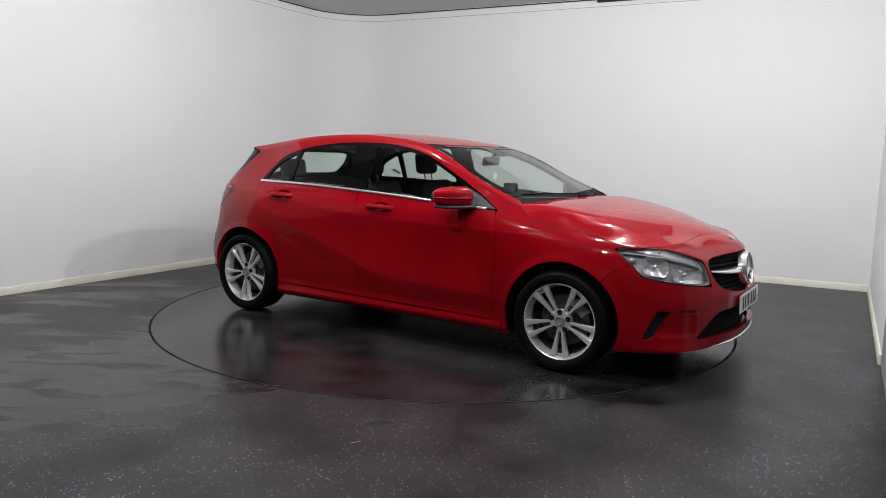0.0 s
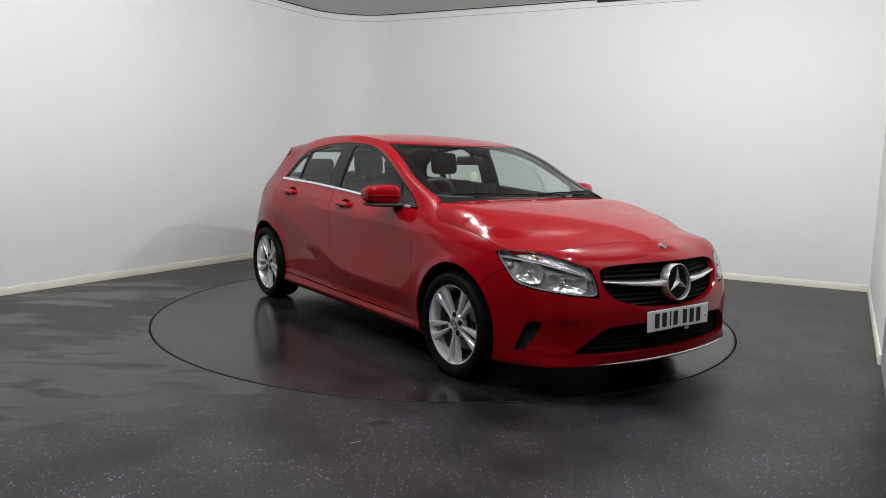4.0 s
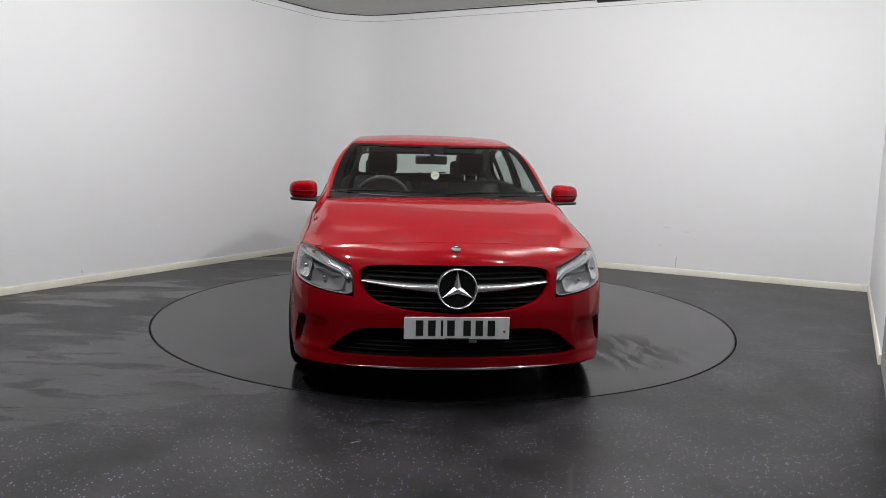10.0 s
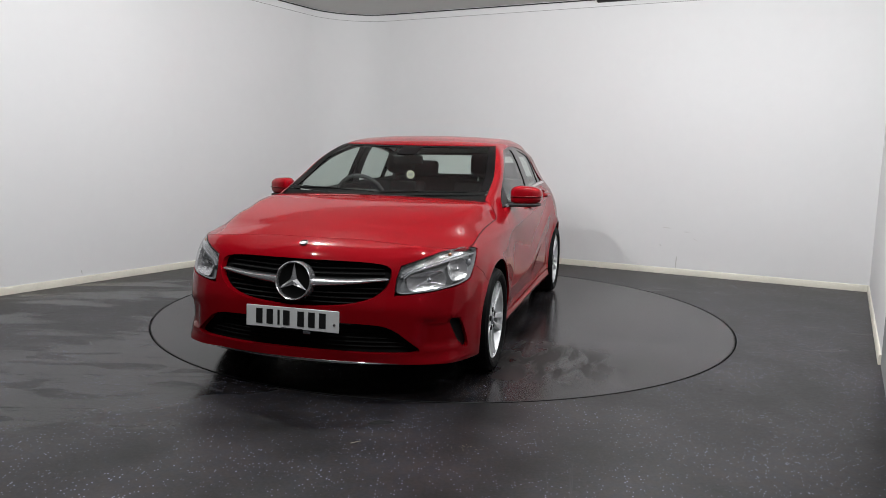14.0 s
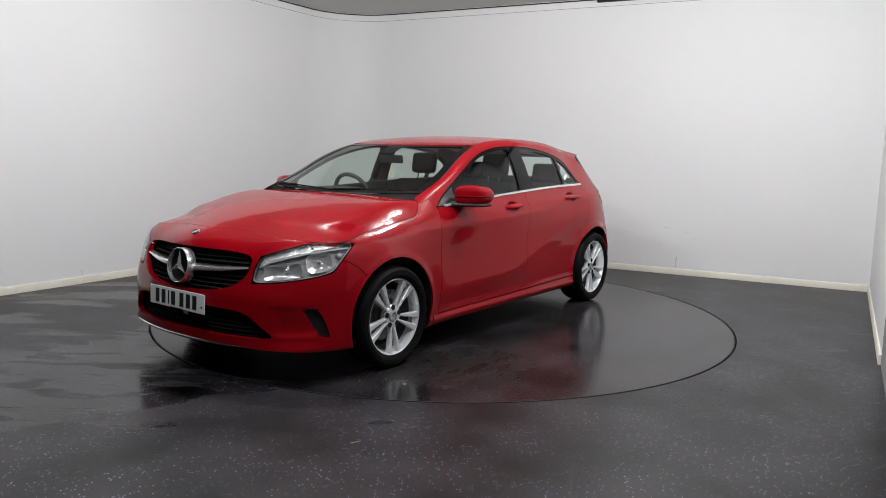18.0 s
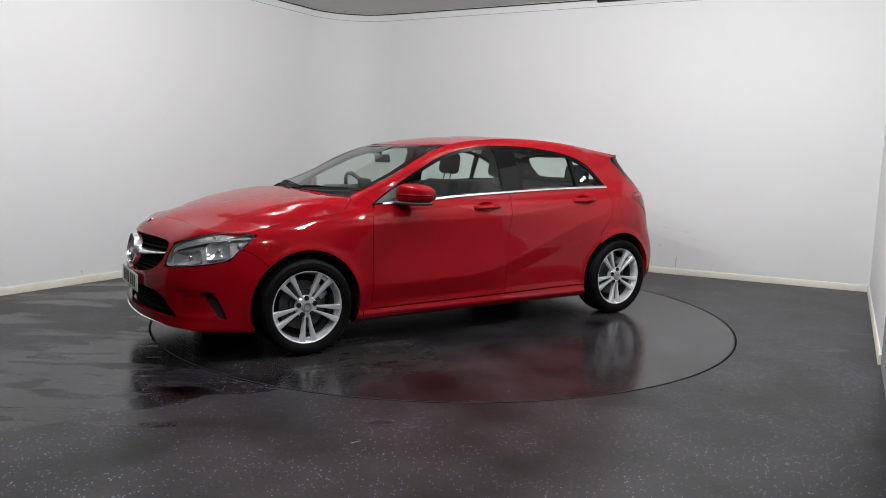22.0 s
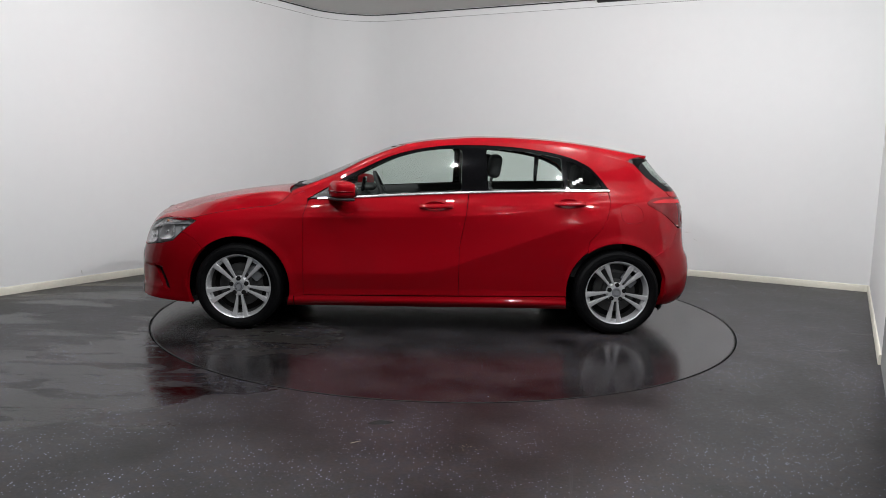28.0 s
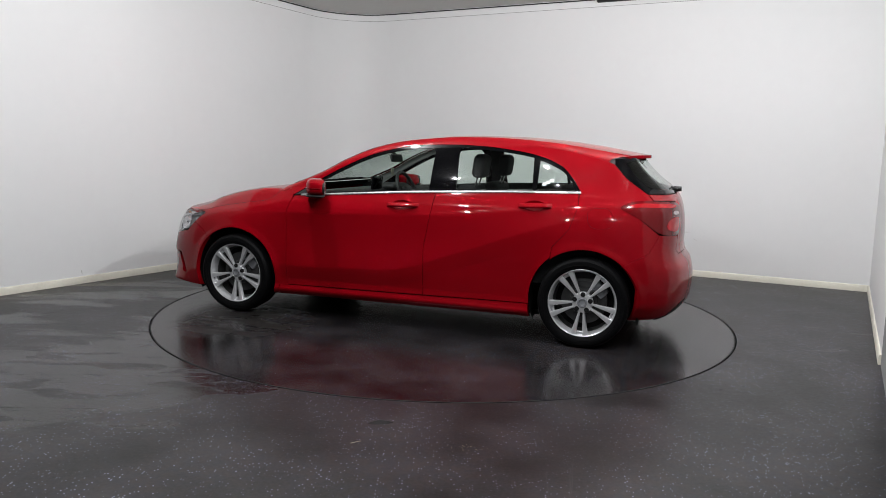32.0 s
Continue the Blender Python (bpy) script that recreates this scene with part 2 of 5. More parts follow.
M_UNSEEN_DARK = material("unseen_dark_wall", (0.045, 0.045, 0.046), 0.7, vary=0.1, scale=1.0)
M_UNSEEN_GREY = material("unseen_grey_step_wall", (0.26, 0.26, 0.262), 0.7, vary=0.06, scale=1.0)
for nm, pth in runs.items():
    look_of = (M_UNSEEN_DARK, "unseen dark wall added to keep the car's reflections dark") if nm in DARK_RUNS else (M_UNSEEN_GREY, "unseen mid-grey wall added to soften the reflected edge of the white wall") if "grey" in nm else (M_WALL, "plain white painted wall of the photo bay")
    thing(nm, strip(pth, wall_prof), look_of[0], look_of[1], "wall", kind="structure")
skirt_prof = [(0.0, 0.0), (-0.016, 0.0), (-0.016, 0.052), (-0.009, 0.064), (0.0, 0.066)]
for nm, pth in (("baseboard_left", [WHITE_L] + arc[:9]), ("baseboard_back", arc[8:] + [CORNER_B]), ("baseboard_right", [CORNER_B, WHITE_R])):
    thing(nm, strip(pth, skirt_prof), M_SKIRT, "low cream skirting board along the white wall", "skirting board", kind="structure")
thing("trim_cable", strip([WHITE_L] + arc + [CORNER_B], [(-0.001, 2.925), (-0.005, 2.925), (-0.005, 2.929), (-0.001, 2.929)]), M_WIRE,
      "thin grey line running along the wall below the ceiling", "trim", kind="structure")
thing("trim_shadow_gap", strip([WHITE_L] + arc + [B_PT + B_DIR * 2.9], [(-0.001, 3.000), (-0.012, 3.000), (-0.012, 3.012), (-0.001, 3.012)]), M_DARKGAP,
      "narrow dark gap between wall and ceiling", "trim", kind="structure")
thing("trim_dark_beam", strip([B_PT + B_DIR * 2.88, B_PT], [(-0.001, 2.972), (-0.06, 2.972), (-0.06, 3.015), (-0.001, 3.015)]), M_DARKGAP,
      "dark open slot above the back wall", "trim", kind="structure")

def slab(pts, z0, z1):
    bm = bmesh.new()
    lo = [bm.verts.new((p.x, p.y, z0)) for p in pts]
    hi = [bm.verts.new((p.x, p.y, z1)) for p in pts]
    bm.faces.new(lo)
    bm.faces.new(hi[::-1])
    k = len(pts)
    for i in range(k):
        bm.faces.new([lo[i], hi[i], hi[(i + 1) % k], lo[(i + 1) % k]])
    bmesh.ops.recalc_face_normals(bm, faces=bm.faces[:])
    return bm


CEIL_L, CEIL_R = L_PT - L_DIR * 2.9 + F_DIR * 0.3, B_PT + R_DIR * 3.2 - F_DIR * 0.3
# dark half of the ceiling is out of view, added to cut reflections in the paint
M_UNSEEN_CEIL = material("unseen_dark_ceiling", (0.05, 0.05, 0.051), 0.8, vary=0.1, scale=1.0)
thing("ceiling", slab([CEIL_L, CORNER_A + Vector((-0.3, 0.5)), CORNER_B + Vector((0.5, 0.3)), CEIL_R], CEIL_Z, CEIL_Z + 0.06), M_CEIL,
      "flat pale grey ceiling over the turntable", "ceiling", kind="structure", smooth=False)
thing("ceiling_rear", slab([CORNER_D + F_DIR * 0.4, CEIL_L, CEIL_R, CORNER_C - F_DIR * 0.4 + R_DIR * 0.4], CEIL_Z, CEIL_Z + 0.06), M_UNSEEN_CEIL,
      "unseen dark ceiling added to keep pale haze off the car's paint", "ceiling", kind="structure", smooth=False)

# floor with a round hole for the turntable, and the pit below it
GAP = 0.010
bm = bmesh.new()
N = 192
ring0, ring1, ring2, ringp = [], [], [], []
for i in range(N):
    a = 2 * math.pi * i / N
    c, s = math.cos(a), math.sin(a)
    ring0.append(bm.verts.new((c * (DISC_R + GAP / 2), s * (DISC_R + GAP / 2), 0)))
    ringp.append(bm.verts.new((c * (DISC_R + GAP / 2), s * (DISC_R + GAP / 2), -0.12)))
    ring1.append(bm.verts.new((c * 3.0, s * 3.0, 0)))
    k = 14 / max(abs(c), abs(s))
    ring2.append(bm.verts.new((c * k, s * k, 0)))
for i in range(N):
    j = (i + 1) % N
    bm.faces.new([ring0[i], ring1[i], ring1[j], ring0[j]])
    bm.faces.new([ring1[i], ring2[i], ring2[j], ring1[j]])
    bm.faces.new([ringp[i], ring0[i], ring0[j], ringp[j]])
bm.faces.new(ringp)
bmesh.ops.recalc_face_normals(bm, faces=bm.faces[:])
thing("floor", bm, M_FLOOR, "dark grey speckled vinyl floor, half wet", "floor", kind="structure", smooth=False)


def disc_mesh():
    bm = bmesh.new()
    rows = []
    for r, z in ((DISC_R - GAP / 2 - 0.002, 0.0), (DISC_R - GAP / 2, -0.002), (DISC_R - GAP / 2, -0.05)):
        rows.append([bm.verts.new((r * math.cos(2 * math.pi * i / N), r * math.sin(2 * math.pi * i / N), z)) for i in range(N)])
    bm.faces.new(rows[0])
    for a, b in zip(rows, rows[1:]):
        for i in range(N):
            bm.faces.new([a[i], b[i], b[(i + 1) % N], a[(i + 1) % N]])
    bm.faces.new(rows[-1][::-1])
    return bm


turntable = tagged(new("turntable"), "large round turntable covered in dark vinyl, flush with the floor", "turntable")
part("top_disc", disc_mesh(), M_DISC, turntable, smooth=False)
bm = bmesh.new()
ra = [[bm.verts.new((q * math.cos(2 * math.pi * i / N), q * math.sin(2 * math.pi * i / N), z)) for i in range(N)]
      for q, z in ((DISC_R - 0.012, 0.0003), (DISC_R - 0.010, 0.0012), (DISC_R - 0.006, 0.0012), (DISC_R - GAP / 2 + 0.0005, 0.0003))]
for a, b in zip(ra, ra[1:]):
    for i in range(N):
        bm.faces.new([a[i], b[i], b[(i + 1) % N], a[(i + 1) % N]])
bmesh.ops.recalc_face_normals(bm, faces=bm.faces[:])
part("edge_ring", bm, M_DARKGAP, turntable, "thin black edge of the turntable")


# ceiling lamps
def ceiling_light(x, y, power, r=0.05):
    root = tagged(new("ceiling_light"), "round white ceiling lamp with a glowing glass, switched on", "ceiling lamp", "ceiling lamps")
    root.matrix_basis = pose(x, y, CEIL_Z)
    for nm, prof, mat in (("base", ((0.03, 0.0), (r + 0.03, 0.0), (r + 0.03, -0.02), (r + 0.015, -0.03), (r, -0.03)), M_LAMPFRAME),
                          ("glass", ((r, -0.028), (r * 0.85, -0.042), (r * 0.5, -0.052), (0.002, -0.056)), M_DIFF)):
        bm = bmesh.new()
        rings = [[bm.verts.new((q * math.cos(2 * math.pi * k / 32), q * math.sin(2 * math.pi * k / 32), z)) for k in range(32)] for q, z in prof]
        for A, B in zip(rings, rings[1:]):
            for k in range(32):
                bm.faces.new([A[k], A[(k + 1) % 32], B[(k + 1) % 32], B[k]])
        bmesh.ops.recalc_face_normals(bm, faces=bm.faces[:])
        part(nm, bm, mat, root)
    la = bpy.data.lights.new("ceiling_bulb", "POINT")
    la.shadow_soft_size, la.energy, la.color = r, power, (0.97, 0.985, 1.0)
    ob = new("ceiling_bulb", la)
    ob.matrix_basis = pose(x, y, CEIL_Z - 0.06 - r)
    return root


LAMP = 2.80
for x_, y_, pw in ((-1.2, -0.9, 35), (1.5, -0.8, 43), (0.2, -2.1, 17), (-1.4, -2.55, 32), (1.55, -2.35, 29), (-1.0, -3.9, 26), (1.1, -4.3, 16)):
    ceiling_light(x_, y_, pw * LAMP)

M_RED = material("red_car_paint", (0.245, 0.0008, 0.005), 0.45, vary=0.03, scale=400, coat=0.72, coat_ior=1.47, spec=0.02)
M_GLASSBLACK = material("black_gloss_trim", (0.003, 0.003, 0.0035), 0.04, spec=0.16)
M_BLACK = material("black_plastic", (0.009, 0.009, 0.0095), 0.55, vary=0.15, scale=40, bump=0.08, bump_scale=400)
M_INNER = material("black_cavity", (0.013, 0.013, 0.013), 0.9, spec=0.15)
M_RUBBER = material("tyre_rubber", (0.0035, 0.0035, 0.004), 0.58, spec=0.09, vary=0.15, scale=30, bump=0.1, bump_scale=300, rough_vary=0.08)
M_ALLOY = material("silver_alloy", (0.80, 0.805, 0.82), 0.30, metal=0.55, vary=0.03, scale=20)
M_CHROME = material("chrome", (0.82, 0.82, 0.83), 0.07, metal=1.0)
M_TRIM = material("bright_window_trim", (0.88, 0.88, 0.89), 0.22, metal=0.85)
M_SATIN = material("satin_silver", (0.66, 0.66, 0.67), 0.24, metal=0.9)
M_DISCBRAKE = material("brake_steel", (0.09, 0.09, 0.09), 0.45, metal=0.6, vary=0.1, scale=60)
M_CALIPER = material("grey_caliper", (0.30, 0.31, 0.33), 0.5, metal=0.3)
M_LAMPGREY = material("lamp_housing_grey", (0.40, 0.405, 0.41), 0.35)
M_TAIL = material("red_tail_lens", (0.42, 0.006, 0.012), 0.10, spec=0.3)
M_TAILDARK = material("dark_red_tail_lens", (0.13, 0.002, 0.004), 0.08, spec=0.35)
M_PLATE = material("white_number_plate", (0.78, 0.79, 0.78), 0.35, vary=0.02, scale=30)
M_INK = material("black_plate_ink", (0.01, 0.01, 0.01), 0.5)
M_SEAT = material("dark_seat_cloth", (0.034, 0.034, 0.036), 0.85, vary=0.2, scale=60, bump=0.15, bump_scale=500)
M_DASH = material("dark_dashboard", (0.030, 0.030, 0.031), 0.6, vary=0.15, scale=60, bump=0.1, bump_scale=500)
M_LINER = material("grey_headliner", (0.16, 0.16, 0.155), 0.9, vary=0.05, scale=30)
M_TAG = material("cream_paper_tag", (0.72, 0.72, 0.55), 0.7, vary=0.05, scale=60)


def glass(name, tint, gloss=0.02, ior=1.45):
    """A thin tinted pane: it lets light straight through and mirrors by its angle."""
    m = bpy.data.materials.new(name)
    m.use_nodes = True
    nt = m.node_tree
    nt.nodes.remove(nt.nodes["Principled BSDF"])
    out = nt.nodes["Material Output"]
    tr = nt.nodes.new("ShaderNodeBsdfTransparent")
    tr.inputs["Color"].default_value = (*tint, 1)
    gl = nt.nodes.new("ShaderNodeBsdfGlossy")
    gl.inputs["Roughness"].default_value = gloss
    lw = nt.nodes.new("ShaderNodeLayerWeight")
    lw.inputs["Blend"].default_value = 0.5
    pw = nt.nodes.new("ShaderNodeMath")
    pw.operation = "POWER"
    pw.inputs[1].default_value = 5.0
    nt.links.new(lw.outputs["Facing"], pw.inputs[0])
    r0 = ((ior - 1) / (ior + 1))**2
    fr = nt.nodes.new("ShaderNodeMath")
    fr.operation = "MULTIPLY_ADD"
    fr.inputs[1].default_value, fr.inputs[2].default_value = 1 - r0, r0
    nt.links.new(pw.outputs[0], fr.inputs[0])
    mx = nt.nodes.new("ShaderNodeMixShader")
    nt.links.new(fr.outputs[0], mx.inputs[0])
    nt.links.new(tr.outputs[0], mx.inputs[1])
    nt.links.new(gl.outputs[0], mx.inputs[2])
    nt.links.new(mx.outputs[0], out.inputs["Surface"])
    return m


M_WINDOW = glass("green_tinted_glass", (0.84, 0.91, 0.87))
M_LENS = glass("clear_lamp_cover", (0.93, 0.93, 0.94), ior=1.4)
M_MATTE = material("matte_black_band", (0.006, 0.006, 0.006), 0.6, spec=0.08)
M_AMBER = material("amber_bulb", (0.42, 0.17, 0.06), 0.3)
M_PILLAR = material("pale_pillar_trim", (0.40, 0.41, 0.40), 0.8, vary=0.04, scale=40)
M_BEZEL = material("grey_lamp_bezel", (0.26, 0.262, 0.27), 0.4)

# ---- the car: curves and skin ----
from mathutils import geometry


def hermite(xs, ys, ms):
    xs, ys, ms = np.array(xs, float), np.array(ys, float), np.array(ms, float)

    def f(x):
        x = np.asarray(x, float)
        i = np.clip(np.searchsorted(xs, x) - 1, 0, len(xs) - 2)
        h = xs[i + 1] - xs[i]
        q = np.clip((x - xs[i]) / h, 0.0, 1.0)
        v = ((2 * q**3 - 3 * q**2 + 1) * ys[i] + (q**3 - 2 * q**2 + q) * h * ms[i]
             + (3 * q**2 - 2 * q**3) * ys[i + 1] + (q**3 - q**2) * h * ms[i + 1])
        v = v + np.where(x < xs[0], (x - xs[0]) * ms[0], 0) + np.where(x > xs[-1], (x - xs[-1]) * ms[-1], 0)
        return v
    return f


def pchip(pts):
    """A curve through (x, y) pairs that never overshoots."""
    pts = sorted(pts)
    x, y = np.array([p[0] for p in pts], float), np.array([p[1] for p in pts], float)
    h, d = np.diff(x), np.diff(y) / np.diff(x)
    m = np.zeros(len(x))
    m[0], m[-1] = d[0], d[-1]
    for i in range(1, len(x) - 1):
        if d[i - 1] * d[i] > 0:
            w1, w2 = 2 * h[i] + h[i - 1], h[i] + 2 * h[i - 1]
            m[i] = (w1 + w2) / (w1 / d[i - 1] + w2 / d[i])
    return hermite(x, y, m)


def spline(ts, vs, s0=None, s1=None):
    """A cubic spline with given end slopes (None: natural)."""
    n = len(ts)
    t, v = np.array(ts, float), np.array(vs, float)
    h = np.diff(t)
    A, r = np.zeros((n, n)), np.zeros(n)
    for i in range(1, n - 1):
        A[i, i - 1], A[i, i], A[i, i + 1] = 1 / h[i - 1], 2 * (1 / h[i - 1] + 1 / h[i]), 1 / h[i]
        r[i] = 3 * ((v[i] - v[i - 1]) / h[i - 1]**2 + (v[i + 1] - v[i]) / h[i]**2)
    for k, s, j in ((0, s0, 1), (n - 1, s1, n - 2)):
        if s is None:
            A[k, k], A[k, j] = 2, 1
            r[k] = 3 * (v[j] - v[k]) / (t[j] - t[k])
        else:
            A[k, k], r[k] = 1, s
    return hermite(t, v, np.linalg.solve(A, r))


# plan outline of the body, from the middle of the nose round to the middle of the tail
PLAN = [(2.222, 0), (2.212, 0.22), (2.165, 0.45), (2.10, 0.59), (1.99, 0.715), (1.84, 0.797), (1.62, 0.852), (1.35, 0.879), (0.90, 0.878),
        (0.45, 0.873), (0, 0.870), (-0.45, 0.872), (-0.90, 0.881), (-1.35, 0.884), (-1.58, 0.862), (-1.76, 0.81), (-1.89, 0.70), (-1.965, 0.50),
        (-2.005, 0.25), (-2.015, 0)]
PT = [0.0]
for (ax, ay), (bx, by) in zip(PLAN, PLAN[1:]):
    PT.append(PT[-1] + math.hypot(bx - ax, by - ay))
for k, (ax, ay) in {3: (2.105, 0.606), 4: (2.000, 0.742), 5: (1.848, 0.826), 6: (1.625, 0.868), 7: (1.35, 0.883)}.items():
    PLAN[k] = (ax, ay)
plan_x = spline(PT, [p[0] for p in PLAN], 0.0, 0.0)
plan_y = spline(PT, [p[1] for p in PLAN], 1.0, -1.0)
T_END = PT[-1]
_tt = np.linspace(0, T_END, 4000)
_tx = plan_x(_tt)
_ty = plan_y(_tt)


def tx(x):
    """Plan parameter of the outline at x."""
    return float(np.interp(-x, -_tx, _tt))


# how far the skin lies inside the plan outline, by height, at stations along it
STATIONS = [
    (PT[0], [(0.13, 0.14), (0.17, 0.06), (0.205, 0.010), (0.245, 0.006), (0.30, 0.002), (0.48, 0.0), (0.60, 0.012), (0.70, 0.04), (0.74, 0.06), (0.77, 0.09), (0.80, 0.14), (0.83, 0.22)]),
    (PT[2], [(0.13, 0.14), (0.17, 0.06), (0.205, 0.006), (0.245, 0.004), (0.30, 0.002), (0.48, 0.005), (0.573, 0.03), (0.65, 0.055), (0.72, 0.095), (0.77, 0.15), (0.80, 0.21), (0.83, 0.30)]),
    (PT[4], [(0.13, 0.11), (0.17, 0.03), (0.205, -0.012), (0.26, 0.0), (0.45, 0.0), (0.55, 0.012), (0.65, 0.033), (0.72, 0.060), (0.77, 0.100), (0.80, 0.150), (0.83, 0.22)]),
    (PT[5], [(0.13, 0.08), (0.17, 0.02), (0.205, 0.0), (0.30, 0.0), (0.50, 0.0), (0.60, 0.008), (0.70, 0.030), (0.76, 0.060), (0.79, 0.088), (0.82, 0.128), (0.86, 0.21)]),
    (PT[7], [(0.17, 0.01), (0.30, 0.0), (0.60, -0.002), (0.68, 0.004), (0.74, 0.018), (0.79, 0.038), (0.82, 0.057), (0.845, 0.078), (0.88, 0.120), (1.0, 0.36)]),
    (PT[8], [(0.16, 0.075), (0.185, 0.03), (0.215, 0.014), (0.25, 0.024), (0.42, 0.006), (0.60, 0.008), (0.80, 0.012), (0.88, 0.042), (0.93, 0.078), (1.0, 0.133), (1.10, 0.195), (1.30, 0.32)]),
    (PT[10], [(0.16, 0.075), (0.185, 0.03), (0.215, 0.010), (0.25, 0.020), (0.44, 0.006), (0.60, 0.008), (0.83, 0.018), (0.90, 0.042), (0.965, 0.076), (1.10, 0.128), (1.25, 0.198), (1.36, 0.265), (1.41, 0.305)]),
    (PT[12], [(0.16, 0.075), (0.185, 0.03), (0.215, 0.012), (0.25, 0.024), (0.45, 0.020), (0.60, 0.014), (0.74, 0.018), (0.90, 0.055), (1.0, 0.115), (1.12, 0.165), (1.25, 0.225), (1.36, 0.295), (1.41, 0.335)]),
    (PT[13], [(0.17, 0.03), (0.30, 0.004), (0.60, -0.002), (0.75, 0.010), (0.85, 0.032), (0.94, 0.074), (0.99, 0.110), (1.03, 0.146), (1.08, 0.184), (1.20, 0.256), (1.30, 0.322), (1.36, 0.37)]),
    (PT[15], [(0.15, 0.16), (0.18, 0.11), (0.23, 0.04), (0.32, 0.0), (0.45, -0.008), (0.56, 0.002), (0.66, 0.022), (0.80, 0.050), (0.92, 0.084), (0.99, 0.124), (1.04, 0.162), (1.15, 0.238), (1.26, 0.312), (1.33, 0.37)]),
    (PT[17], [(0.15, 0.21), (0.18, 0.13), (0.23, 0.045), (0.32, -0.005), (0.43, -0.015), (0.54, 0.0), (0.60, 0.035), (0.67, 0.05), (0.78, 0.056), (0.90, 0.068), (0.98, 0.092), (1.04, 0.130), (1.15, 0.265), (1.26, 0.415), (1.33, 0.51)]),
    (PT[19], [(0.15, 0.22), (0.18, 0.14), (0.23, 0.045), (0.32, -0.01), (0.43, -0.02), (0.54, 0.0), (0.60, 0.04), (0.67, 0.055), (0.78, 0.056), (0.90, 0.070), (0.98, 0.094), (1.04, 0.134), (1.15, 0.272), (1.26, 0.425), (1.33, 0.53)]),
]
ST_T = np.array([s[0] for s in STATIONS])
ST_F = [pchip(s[1]) for s in STATIONS]

# creases on the flank, the belt, the top of the side windows, the roof edge
low_crease = pchip([(1.0, 0.405), (0.24, 0.415), (0.0, 0.435), (-0.40, 0.56), (-0.95, 0.755), (-1.3, 0.86)])
high_crease = pchip([(1.5, 0.79), (1.0, 0.812), (0.64, 0.822), (-0.15, 0.842), (-0.7, 0.89), (-1.275, 0.955), (-1.7, 0.975)])
belt = pchip([(0.95, 0.928), (0.55, 0.951), (0.10, 0.980), (-0.273, 0.999), (-0.8, 1.020), (-1.32, 1.031)])
win_top = pchip([(0.875, 0.934), (0.792, 0.985), (0.67, 1.058), (0.466, 1.166), (0.263, 1.256), (0.06, 1.308), (-0.143, 1.333), (-0.368, 1.338),
                 (-0.552, 1.332), (-0.757, 1.312), (-0.964, 1.275), (-1.131, 1.209), (-1.259, 1.111), (-1.320, 1.033)])
rail_z = pchip([(1.79, 0.774), (1.70, 0.797), (1.51, 0.839), (1.25, 0.876), (1.10, 0.897), (1.05, 0.920), (0.985, 0.978), (0.907, 1.008), (0.67, 1.104), (0.47, 1.208), (0.268, 1.290), (0.063, 1.341), (-0.145, 1.364),
                (-0.40, 1.380), (-0.56, 1.380), (-0.77, 1.373), (-0.98, 1.358), (-1.19, 1.333), (-1.40, 1.300), (-1.60, 1.264)])
RAIL_DROP = 0.024
ARCHES = ((1.3495, 0.307), (-1.3495, 0.307))
ARCH_R = 0.358


